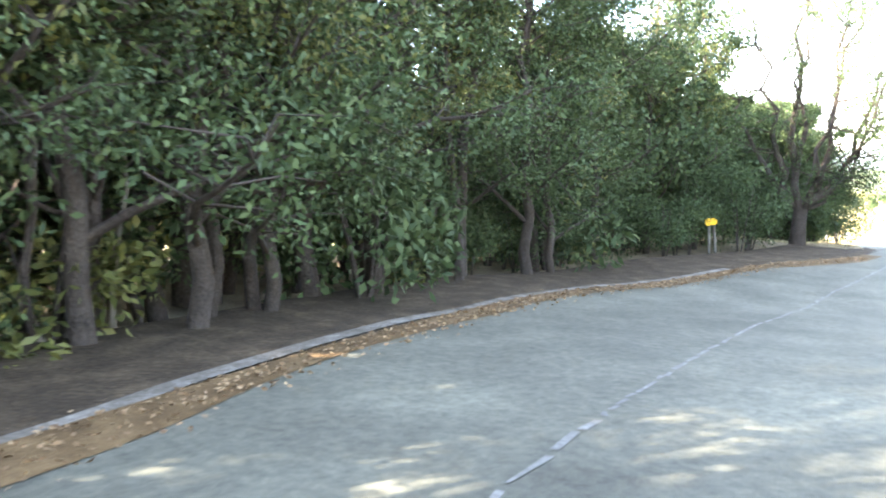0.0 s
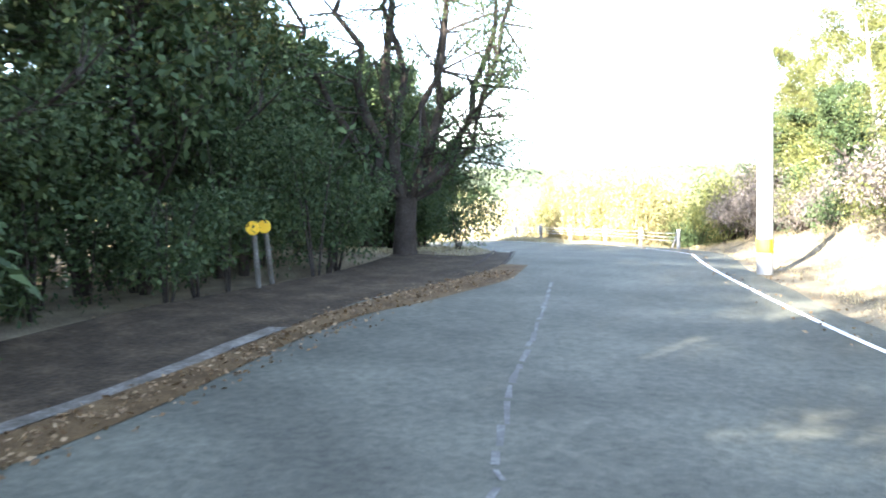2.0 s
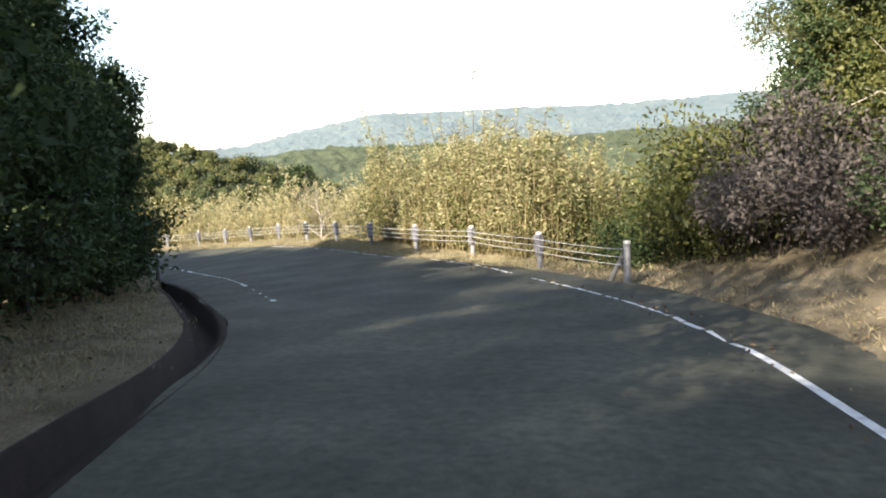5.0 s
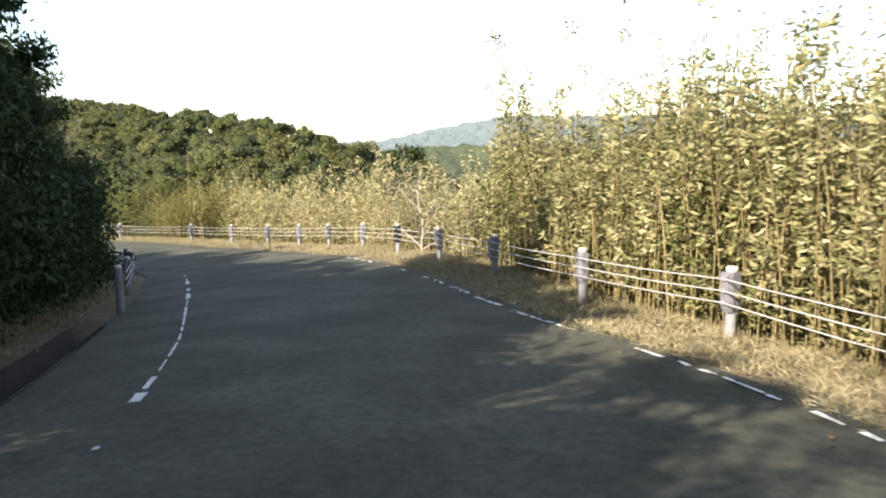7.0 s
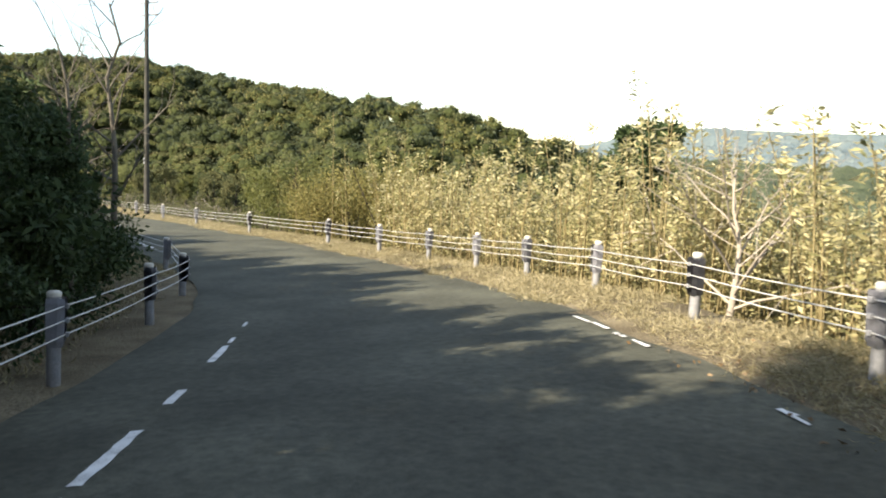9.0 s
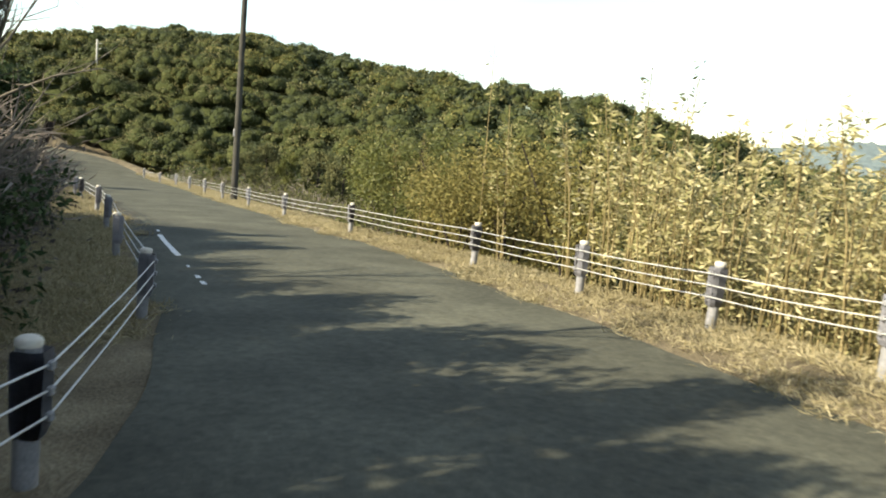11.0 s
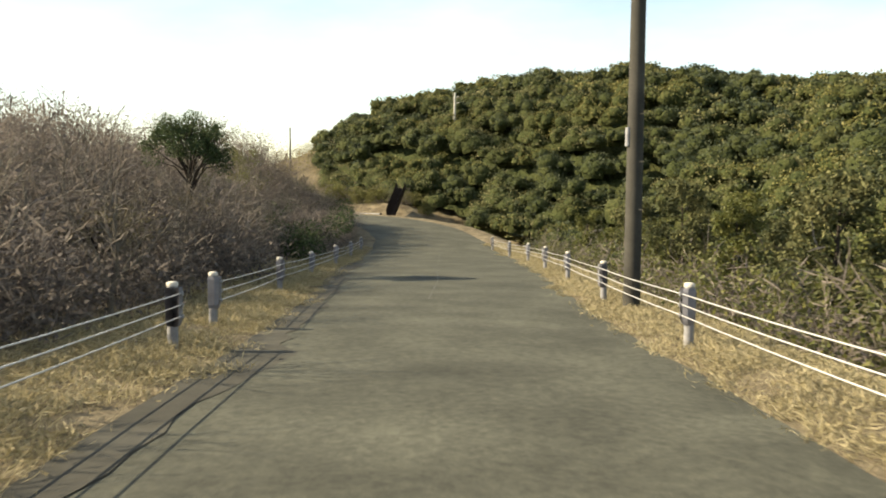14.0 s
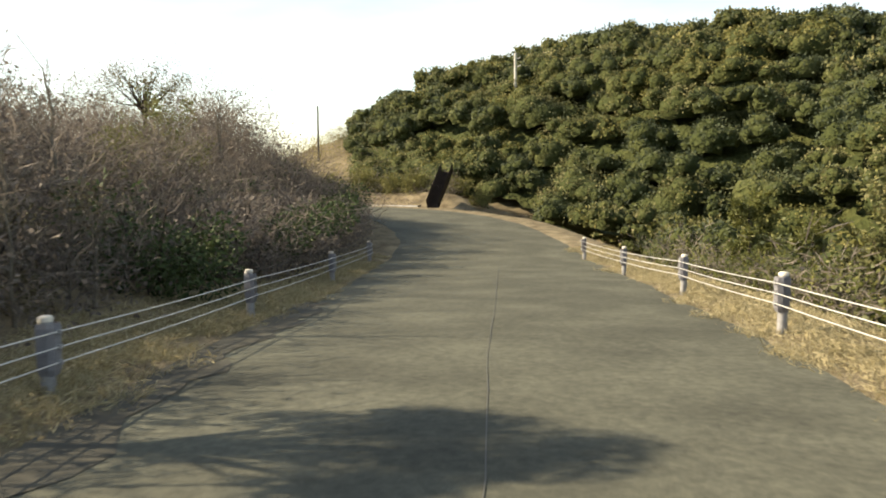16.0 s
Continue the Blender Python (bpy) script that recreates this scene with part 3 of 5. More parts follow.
def fence(label, posts, right, braces=(), sinks=(0.0,)):
    """A guard cable: posts with brackets, and three steel ropes."""
    top = tagged(new("guard_cable_fence"), label, "guard cable", "guard cables along the road")
    fronts = []
    for n, (x, y) in enumerate(posts):
        i = idx(x, y)
        z = float(ground_z([(x, y)])[0]) - sinks[min(n, len(sinks) - 1)]
        face = RIGHT[i] * (-1 if right else 1)
        yaw = math.degrees(math.atan2(-face[0], face[1])) + rng.normal(0, 3)
        end = n in braces
        p = part("post", PIPE, top, m=pose(x, y, z, rng.normal(0, 0.8), rng.normal(0, 0.8), yaw))
        if not end:
            part("bracket", BRACKET, p, "grey steel bracket")
        part("cap", CAP, p, "cream cap")
        for h in (0.42, 0.56, 0.7):
            part("cable_clamp", CLAMP, p, m=pose(0, 0, h))
        fronts.append((x + face[0] * (0.118), y + face[1] * 0.118, z))
        if end:
            nb = posts[n + 1] if n == 0 else posts[n - 1]
            w = np.array([nb[0] - x, nb[1] - y])
            w /= np.linalg.norm(w)
            foot = (x + w[0] * 0.75, y + w[1] * 0.75, z - 0.1)
            part("brace", mesh_np("brace", *tube([(x, y, z + 0.7), (x + w[0] * 0.38, y + w[1] * 0.38, z + 0.3), foot], [0.045, 0.045, 0.045], 10), M_STEEL, True), top)
    f = np.array(fronts)
    for h in (0.42, 0.56, 0.7):
        pts = []
        for a, b in zip(f, f[1:]):
            for u in np.linspace(0, 1, 5)[:-1]:
                q = a + (b - a) * u
                q[2] += h - 0.02 * math.sin(math.pi * u)
                pts.append(q)
        pts.append(f[-1] + (0, 0, h))
        part("cable", mesh_np("cable", *tube(pts, np.full(len(pts), 0.0075), 6), M_CABLE, True), top, "steel wire rope")
    return top


R_POSTS = [(5.56, 10.56), (3.73, 14.1), (1.57, 18.0), (-0.65, 20.55), (-2.95, 23.4), (-5.26, 26.4), (-7.55, 29.1), (-10.0, 31.8), (-12.4, 33.9), (-14.6, 35.5), (-16.75, 36.6), (-19.35, 37.8), (-22.65, 39.25),
           (-29.75, 42.4), (-36.15, 44.95), (-41.65, 47.25), (-47.45, 49.75), (-53.5, 52.5), (-59.05, 54.85), (-64.6, 57.1), (-70.4, 59.1), (-76.4, 61.0)]
fence("grey steel guard cable with three ropes along the dry verge", R_POSTS, True, (0,))
L_POSTS = [(-9.3, 20.0), (-12.0, 23.2), (-14.7, 26.3), (-17.2, 28.9), (-21.45, 31.8), (-26.45, 33.95), (-31.4, 36.15), (-36.7, 38.4), (-43.5, 40.95)]
fence("grey steel guard cable with braced end in tree shade", L_POSTS, False, (0,), (-0.09, -0.09, -0.06, 0.0, 0.0, 0.03))
L_POSTS2 = [(-45.6, 41.65), (-51.8, 43.8), (-58.1, 45.95), (-63.6, 48.15), (-71.0, 50.8), (-78.2, 53.4)]
fence("grey steel guard cable below brown brush", L_POSTS2, False, (), (0.05, 0.08, 0.16, 0.07, 0.05))


# ---- poles and markers ----
def utility_pole(name, label, x, y, height, r, arms=True, lean=(0, 0), top_z=None, mat=M_POLE):
    z = float(ground_z([(x, y)])[0]) if top_z is None else top_z - height
    top = tagged(new(name), label, "utility pole")
    top.matrix_basis = pose(x, y, z, *lean)
    zs = np.linspace(-0.3, height, 8)
    part("shaft", mesh_np("shaft", *tube([(0, 0, q) for q in zs], r * (1 - 0.35 * np.clip(zs, 0, None) / height), 20), mat, True), top)
    for k in range(6):
        q = 1.9 + 0.45 * k
        if q < height:
            part("step_bolt", mesh_np("step_bolt", *tube([(0, 0, q), ((-1) ** k * (r + 0.14), 0, q)], [0.009, 0.009], 6), M_POLE), top)
    if arms:
        for q in (height - 0.5, height - 1.2):
            part("crossarm", mesh_np("crossarm", *tube([(-0.8, r, q), (0, r, q), (0.8, r, q)], [0.05] * 3, 6), M_STEEL), top)
    return top


MAIN_POLE = utility_pole("utility_pole", "tall weathered concrete utility pole behind the guard cable", -46.08, 49.48, 13.0, 0.165)
part("name_plate", mesh_np("name_plate", *tube([(-0.02, -0.155, 3.1), (-0.02, -0.155, 3.45)], [0.05, 0.05], 8), M_STEEL), MAIN_POLE, "pale plate")
utility_pole("utility_pole", "distant pale utility pole on the wooded hill", -118.4, 76.1, 9.6, 0.18, top_z=10.3, mat=M_POLE_LIT)
utility_pole("utility_pole", "distant thin utility pole above the brush", -138.0, 61.2, 11.0, 0.14, False, top_z=7.2)
NEAR_POLE = utility_pole("utility_pole", "sunlit concrete utility pole with a yellow marker sleeve", 8.4, -3.3, 11.0, 0.16, True, mat=M_POLE_LIT)
part("marker_sleeve", mesh_np("marker_sleeve", *tube([(0, 0, 0.45), (0, 0, 0.73)], [0.166, 0.166], 20), M_YELLOW, True), NEAR_POLE, "yellow reflective sleeve")
for q in (-0.6, 0.0, 0.6):
    a = math.radians(150) + q
    part("black_stripe", mesh_np("black_stripe", *tube([(0.172 * math.sin(a), -0.172 * math.cos(q), 0.46), (0.172 * math.sin(a), -0.172 * math.cos(q), 0.72)], [0.012, 0.012], 6), M_BLACK), NEAR_POLE)


def marker(x, y, lean):
    z = float(ground_z([(x, y)])[0])
    top = tagged(new("road_marker"), "grey roadside post with a round yellow reflector", "road marker", "markers at the forest edge")
    top.matrix_basis = pose(x, y, z, 0, lean, 25)
    part("post", mesh_np("post", *tube([(0, 0, -0.2), (0, 0, 1.02), (0, 0, 1.1)], [0.045, 0.045, 0.04], 14), M_GUTTER, True), top)
    for dx, h in ((0.0, 1.2),):
        bm = bmesh.new()
        bmesh.ops.create_cone(bm, cap_ends=True, segments=20, radius1=0.115, radius2=0.115, depth=0.03, matrix=Matrix.Translation((dx, -0.085, h)) @ Matrix.Rotation(radians(90), 4, "X"))
        bmesh.ops.bevel(bm, geom=[e for e in bm.edges], offset=0.006, segments=1, affect="EDGES")
        part("reflector", from_bm("reflector", bm, M_YELLOW), top, "round yellow reflector")


marker(0.42, -8.75, -4)
marker(0.58, -9.4, -2)


# ---- trees ----
def skeleton_of(height, spread, limbs, seed, trunk_r, bend=0.12, first=0.25, up=0.55):
    """The trunk and limbs of a tree: tubes, and the tips where leaves sit."""
    r = np.random.default_rng(seed)
    n = 9
    zs = np.linspace(0, height * 0.85, n)
    wob = np.cumsum(r.normal(0, bend * height / n, (n, 2)), 0)
    wob -= wob[0]
    trunk = np.c_[wob, zs]
    pieces = [tube(np.vstack([trunk[0] - (0, 0, 0.3), trunk]), np.r_[trunk_r * 1.5, trunk_r * np.linspace(1.15, 0.25, n)], 8)]
    tips = []
    for k in range(limbs):
        f = first + (1 - first) * (k + r.random()) / limbs
        j = f * (n - 1)
        base = np.array([np.interp(j, range(n), trunk[:, c]) for c in range(3)])
        a = k * 2.4 + r.normal(0, 0.4)
        ln = spread * (1.15 - 0.55 * f) * r.uniform(0.75, 1.15)
        w = np.array([math.cos(a), math.sin(a), up * r.uniform(0.5, 1.5)])
        pts = [base]
        for q in range(5):
            w = w + r.normal(0, 0.16, 3) + (0, 0, 0.05)
            pts.append(pts[-1] + w / np.linalg.norm(w) * ln / 5)
        pts = np.array(pts)
        r0 = trunk_r * (0.55 - 0.35 * f)
        pieces.append(tube(pts, np.linspace(r0, r0 * 0.2, 6), 5))
        tips += [(pts[3], ln * 0.22), (pts[4], ln * 0.24), (pts[5], ln * 0.25)]
        for q in (2, 3, 4):
            for _ in range(2):
                w2 = r.normal(0, 1, 3) + (0, 0, 0.4) + w * 0.8
                e = pts[q] + w2 / np.linalg.norm(w2) * ln * r.uniform(0.25, 0.5)
                m = (pts[q] + e) / 2 + r.normal(0, 0.05 * ln, 3)
                pieces.append(tube([pts[q], m, e], [r0 * 0.4, r0 * 0.25, r0 * 0.1], 3))
                tips += [(m, ln * 0.16), (e, ln * 0.22)]
    tips.append((trunk[-1], spread * 0.2))
    return pieces[0], joined(pieces[1:]), tips


def crown_of(tips, per, length, width, seed, flat=0.8, droop=-0.15):
    """Leaves in clumps round the tips of the limbs."""
    r = np.random.default_rng(seed)
    pos, way, face = [], [], []
    for c, rad in tips:
        n = int(per * r.uniform(0.5, 1.4))
        o = r.normal(0, 1, (n, 3))
        o /= np.linalg.norm(o, axis=1, keepdims=True)
        o *= (rad * r.random((n, 1)) ** 0.45) * (1, 1, flat)
        pos.append(c + o)
        way.append(o / (rad + 1e-6) + r.normal(0, 0.6, (n, 3)) + (0, 0, droop))
        face.append(o / (rad + 1e-6) + r.normal(0, 0.55, (n, 3)) + (0, 0, 0.25))
    pos, way, face = np.vstack(pos), np.vstack(way), np.vstack(face)
    return leaves(pos, way, length * r.uniform(0.6, 1.3, len(pos)), width * r.uniform(0.6, 1.3, len(pos)), 0.15, face)


def tree(name, label, height, spread, limbs, seed, trunk_r, per, leaf, mat, bark=M_BARK, first=0.25, up=0.55, category="tree", flat=0.8, bend=0.12):
    top = tagged(new(name), label, category)
    stem, boughs, tips = skeleton_of(height, spread, limbs, seed, trunk_r, bend, first, up)
    part("trunk", mesh_np("trunk", *stem, bark, True), top)
    part("branchwork", mesh_np("branchwork", *boughs, bark, True), top)
    if per:
        part("crown", mesh_np("crown", *crown_of(tips, per, leaf, leaf * 0.45, seed + 1, flat), mat), top)
    return top


def put(ob, x, y, scale=1.0, turn=0.0, sink=0.1, first=False, tilt=0.0):
    z = float(ground_z([(x, y)])[0]) - sink
    m = pose(x, y, z, tilt, 0, turn) @ Matrix.Diagonal((scale, scale, scale * float(rng.uniform(0.92, 1.1)), 1))
    if first:
        ob.matrix_basis = m
        return ob
    return copy_thing(ob, m)


def grove(kinds, places, group, lo=0.85, hi=1.2):
    used = set()
    for n, (x, y) in enumerate(places):
        k = n % len(kinds)
        tagged(kinds[k], group=group)
        put(kinds[k], x, y, rng.uniform(lo, hi), rng.uniform(0, 360), first=k not in used)
        used.add(k)


def shrub_mesh(name, r, h, count, leaf, mat, seed, lumps=9):
    """A rounded uneven bush of leaf clumps, from the ground up."""
    g = np.random.default_rng(seed)
    tips = []
    for _ in range(lumps):
        a, q = g.uniform(0, 2 * math.pi), g.uniform(0.1, 0.8) * r
        tips.append((np.array([math.cos(a) * q, math.sin(a) * q, g.uniform(0.15, 0.8) * h]), g.uniform(0.3, 0.5) * max(r, h * 0.6)))
    return mesh_np(name, *crown_of(tips, count // lumps, leaf, leaf * 0.45, seed + 3, 0.85), mat)


def shrub(label, r, h, count, leaf, mat, seed):
    top = tagged(new("bush"), label, "bush")
    part("foliage", shrub_mesh("foliage", r, h, count, leaf, mat, seed), top)
    g = np.random.default_rng(seed)
    for _ in range(4):
        a, q = g.uniform(0, 6.28), g.uniform(0.2, 0.7) * r
        part("stem", mesh_np("stem", *tube([(0, 0, -0.2), (math.cos(a) * q * 0.4, math.sin(a) * q * 0.4, h * 0.35), (math.cos(a) * q, math.sin(a) * q, h * 0.8)], [0.035, 0.025, 0.01], 5), M_BARK), top)
    return top


# forest on the inside of the first bend
rng = np.random.default_rng(11)
FOREST = [tree("forest_tree", "tall evergreen forest tree in deep shade", 10.5, 2.9, 15, 11, 0.14, 34, 0.125, M_LEAF, first=0.25),
          tree("forest_tree", "slender evergreen forest tree in shade", 9.0, 2.3, 14, 23, 0.1, 32, 0.12, M_LEAF, first=0.14),
          tree("forest_tree", "olive-leaved forest tree with a thin trunk", 10.0, 2.6, 14, 37, 0.11, 32, 0.12, M_LEAF2, first=0.2),
          tree("forest_tree", "leaning grey-barked forest tree", 9.5, 2.2, 12, 43, 0.09, 30, 0.12, M_LEAF, M_GREYBARK, first=0.28, bend=0.25),
          tree("forest_tree", "forked dark forest tree with dense leaves", 8.0, 2.7, 14, 51, 0.12, 34, 0.125, M_LEAF, first=0.12)]
DEEP = [tree("forest_tree", "shaded evergreen tree deep in the forest", 10.5, 3.3, 15, 61, 0.14, 11, 0.32, M_LEAF, first=0.1), tree("forest_tree", "dark dense tree behind the forest edge", 9.0, 3.1, 15, 67, 0.12, 11, 0.31, M_LEAF, first=0.08)]
spots, deep = [], []
for i in range(0, S_DRAIN - 3, 3):
    for e, keep in ((2.9, 0.45), (4.6, 0.55), (7.2, 0.5), (10.4, 0.45), (14.0, 0.4)):
        if rng.random() < keep:
            p = at_road(i, e + rng.uniform(-0.8, 0.8), False) + rng.uniform(-1, 1, 2)
            if np.hypot(p[0] - 0.57, p[1] + 3.4) > 3.6 and not (p[1] > -13.5 and p[0] > -1.8):
                (spots if e < 6 else deep).append(tuple(p))
deep += [(-8.6, 1.2), (-5.0, -2.6), (-3.2, -6.4), (-5.6, -8.2)]
grove(FOREST, spots, "trees of the roadside forest", 0.8, 1.02)
# Forest trees set by hand, to close gaps and to shade the road.
for n, (x, y) in enumerate(((-1.8, -13.2), (-0.6, -15.6), (0.9, -18.0), (1.5, -20.8), (2.4, -23.6), (3.2, -26.4), (4.6, -29.2), (6.2, -32.0), (-1.8, -15.0), (-0.6, -20.6), (1.0, -26.0), (4.0, -33.4), (8.4, -35.6), (10.6, -38.6), (4.2, -27.8), (3.4, -29.9), (1.2, -29.4), (-1.2, -27.0), (-4.0, -28.8), (-3.6, -24.2), (0.6, -31.6), (2.6, -33.2), (-7.0, -26.6), (-1.0, -33.0), (-5.2, -31.8), (-1.7, -7.4), (-2.8, -9.8), (-2.3, -11.6), (-2.4, -8.4), (-2.0, -14.4), (-3.6, -6.0), (-4.6, -8.0), (0.4, -22.4), (-1.4, -25.2), (-2.6, -28.0), (-0.2, -29.6), (2.2, -27.4), (-4.4, -26.2), (-2.4, -21.6), (-3.8, -18.6), (1.9, -30.6), (-3.0, -33.4), (0.4, -35.6), (4.4, -31.2), (5.6, -34.8), (2.6, -37.4), (-4.2, -14.0), (-4.8, -21.4))):
    put(FOREST[(0, 2, 4, 1)[n % 4]], x, y, (1.0, 0.98, 1.15, 1.05)[n % 4], n * 77)
# Unseen trees right of the start, added to block sky light from the forest.
for n, i in enumerate(range(idx(19, -38), idx(8.6, -17.5), 5)):
    p = at_road(i, 3.6 + 2.2 * (n % 2), True)
    put(FOREST[(1, 4, 3, 0)[n % 4]], p[0], p[1], (0.95, 1.0, 0.9, 0.92)[n % 4], n * 61)
grove(DEEP, deep, "trees deep in the roadside forest", 0.72, 0.95)
sapling = [tree("sapling", "slender sapling among the forest trees", 5.6, 1.2, 9, 57, 0.045, 14, 0.16, M_LEAF, first=0.45, up=0.9), tree("sapling", "thin bent sapling with olive leaves", 5.0, 1.3, 9, 59, 0.04, 13, 0.16, M_LEAF2, M_GREYBARK, first=0.4, up=0.8, bend=0.2)]
grove(sapling, [tuple(at_road(int(i), e, False)) for i, e in zip(rng.integers(4, S_DRAIN - 34, 46), rng.uniform(2.2, 9, 46))], "saplings of the roadside forest", 0.8, 1.3)
UNDER = [shrub("dark evergreen bush under the forest trees", 1.4, 2.0, 900, 0.17, M_LEAF, 71), shrub("olive undergrowth bush in the forest", 1.2, 1.6, 700, 0.15, M_LEAF2, 72)]
spots = []
for i in range(0, S_DRAIN - 6, 3):
    for e, keep in ((2.5, 0.5), (5.2, 0.6), (9.5, 0.75), (14.0, 0.8), (17.5, 0.7)):
        if rng.random() < keep:
            p = at_road(i, e + rng.uniform(-0.8, 0.8), False) + rng.uniform(-0.8, 0.8, 2)
            if not (-14.5 < p[1] < -6 and p[0] > -1.9):
                spots.append(tuple(p))
spots += [(-2.0, -24.0), (-4.6, -26.6), (-6.0, -22.6), (-8.0, -29.0), (-3.0, -31.0), (0.6, -28.4), (2.0, -31.0), (-9.6, -25.0), (-7.0, -33.0), (-1.4, -35.0), (3.4, -34.4), (-10.4, -20.0)]
grove(UNDER, spots, "bushes of the forest floor", 0.7, 1.5)

# Oversized forest trees, added so that their shade reaches the road.
for n, (x, y, k) in enumerate(((1.2, -26.6, 1.3), (3.0, -28.6, 1.3), (-0.6, -30.0, 1.35), (2.3, -24.8, 1.2), (0.2, -25.4, 1.3), (4.6, -30.6, 1.25), (-2.2, -29.0, 1.4), (-1.8, -24.4, 1.3), (0.8, -22.4, 1.2), (-3.6, -26.6, 1.4), (1.6, -32.6, 1.4), (-1.4, -34.6, 1.45))):
    put(FOREST[(0, 4, 2)[n % 3]], x, y, k, n * 83)

for n, (x, y, k) in enumerate(((-1.4, -7.0, 0.9), (-1.6, -9.6, 0.9), (-3.0, -8.6, 1.0), (-2.8, -5.6, 0.95), (-4.2, -3.0, 1.0), (-5.6, -5.8, 1.05), (-2.4, -11.6, 1.0), (-5.0, -9.8, 1.05), (-6.4, -2.6, 1.0), (-3.2, -14.2, 1.0), (-2.4, -17.4, 1.0))):
    put(DEEP[n % 2], x, y, k, n * 71)

# the big forked tree at the end of the forest
def forked_tree():
    """A big tree that forks low into rising, winding limbs."""
    r = np.random.default_rng(5)
    top = tagged(new("forked_tree"), "big dark tree forked into winding rising limbs at the bend", "tree")
    pieces, tips = [tube([(0, 0, -0.4), (0, 0, 0.2), (0.03, 0, 0.8), (0.08, 0.04, 1.45)], [0.36, 0.29, 0.25, 0.24], 10)], []
    for a, out, h, r0 in ((215, 1.5, 8.0, 0.15), (250, 0.4, 9.5, 0.16), (28, 1.6, 8.6, 0.14), (35, 3.0, 7.6, 0.13), (120, 1.0, 8.5, 0.13), (205, 2.6, 6.6, 0.12), (10, 2.2, 4.2, 0.08), (8, 3.2, 7.4, 0.1), (330, 2.4, 8.2, 0.1)):
        w = np.array([math.cos(radians(a)), math.sin(radians(a))])
        pts = [np.array([0.08, 0.04, 1.1 + r.uniform(0, 0.3)])]
        n = 9
        for k in range(1, n + 1):
            f = k / n
            pts.append(np.array([*(w * out * f**0.6 + r.normal(0, 0.15, 2)), 1.4 + (h - 1.4) * f**1.1]))
        pts = np.array(pts)
        pieces.append(tube(pts, np.linspace(r0, 0.03, n + 1), 8))
        for k in range(2, n + 1):
            for _ in range(3 if k > 3 else 2):
                d = np.r_[w * r.uniform(-0.4, 1.2), 0.15] + r.normal(0, 0.6, 3)
                ln = r.uniform(0.7, 1.7) * (1.25 if k < 5 else 1.0)
                e = pts[k] + d / np.linalg.norm(d) * ln
                m = (pts[k] + e) / 2 + r.normal(0, 0.08, 3)
                pieces.append(tube([pts[k], m, e], [0.035, 0.022, 0.008], 5))
                tips += [(e, 0.52), (m, 0.34)]
    for _ in range(34):     # a low leafy bough on the road side
        a = radians(r.uniform(5, 55))
        q = r.uniform(0.9, 2.5)
        tips.append((np.array([math.cos(a) * q, math.sin(a) * q, r.uniform(0.9, 3.4) - 0.1 * q]), 0.5))
    high = []
    for _ in range(150):     # a wide upper crown above the view, added to shade the road
        a, q = r.uniform(0, 6.283), 4.8 * math.sqrt(r.random())
        high.append((np.array([math.cos(a) * q - 0.9, math.sin(a) * q - 0.3, r.uniform(7.6, 10.6) - 0.12 * q]), 0.7))
    part("shade_crown", mesh_np("shade_crown", *crown_of(high, 84, 0.13, 0.06, 7), M_LEAF), top)
    part("trunk", mesh_np("trunk", *joined(pieces), M_BARK, True), top)
    part("crown", mesh_np("crown", *crown_of(tips, 66, 0.09, 0.044, 6), M_LEAF), top)
    return top


put(forked_tree(), 0.57, -3.4, 1.0, 0, first=True)
spots = [(-2.2, -1.0), (-1.8, -6.4), (-4.5, -3.6), (1.2, -1.6), (-0.6, 0.6), (-1.6, -3.6), (-3.4, -5.4), (-2.0, -9.4), (-2.1, -12.4), (-3.6, -10.6), (-1.7, -7.9), (-1.9, -10.6), (-1.8, -13.6), (-1.5, -6.2), (-0.7, -15.0), (-0.5, -17.0), (0.1, -19.2), (0.8, -21.4), (-2.6, -15.6), (-2.2, -18.2)]
grove([shrub("dark bush at the foot of the forked tree", 1.4, 2.2, 1900, 0.15, M_LEAF, 75), shrub("tall dark bush at the forest edge", 1.5, 3.4, 2300, 0.16, M_LEAF, 76)], spots, "bushes round the forked tree", 0.75, 1.05)

EDGE = [shrub("dense dark bush along the forest edge", 1.5, 2.6, 2300, 0.12, M_LEAF, 78), shrub("high dark thicket along the forest edge", 1.6, 4.2, 3000, 0.125, M_LEAF, 79)]
spots = []
for n, i in enumerate(range(52, 114, 2)):
    e = float(np.interp(i, [52, 94, 99, 113], [4.6, 4.7, 3.3, 2.9])) + 0.5 * math.sin(n * 2.1)
    spots.append(tuple(at_road(i, e, False)))
    if n % 2:
        spots.append(tuple(at_road(i, e + 2.2, False)))
grove(EDGE, [q for q in spots if np.hypot(q[0] - 0.57, q[1] + 3.4) > 1.3], "dark bushes along the forest edge", 0.8, 1.15)

# Trees with crowns above the view, added to block sky light over the shoulder.
OVER = tree("forest_tree", "tall forest tree added to shade the shoulder with its crown", 11.5, 3.9, 16, 83, 0.13, 60, 0.14, M_LEAF, first=0.52, up=0.35)
for n, (x, y, k) in enumerate(((-0.8, -13.4, 0.96), (-0.2, -16.6, 1.0), (0.7, -20.0, 1.0))):
    put(OVER, x, y, k, n * 97, first=n == 0)

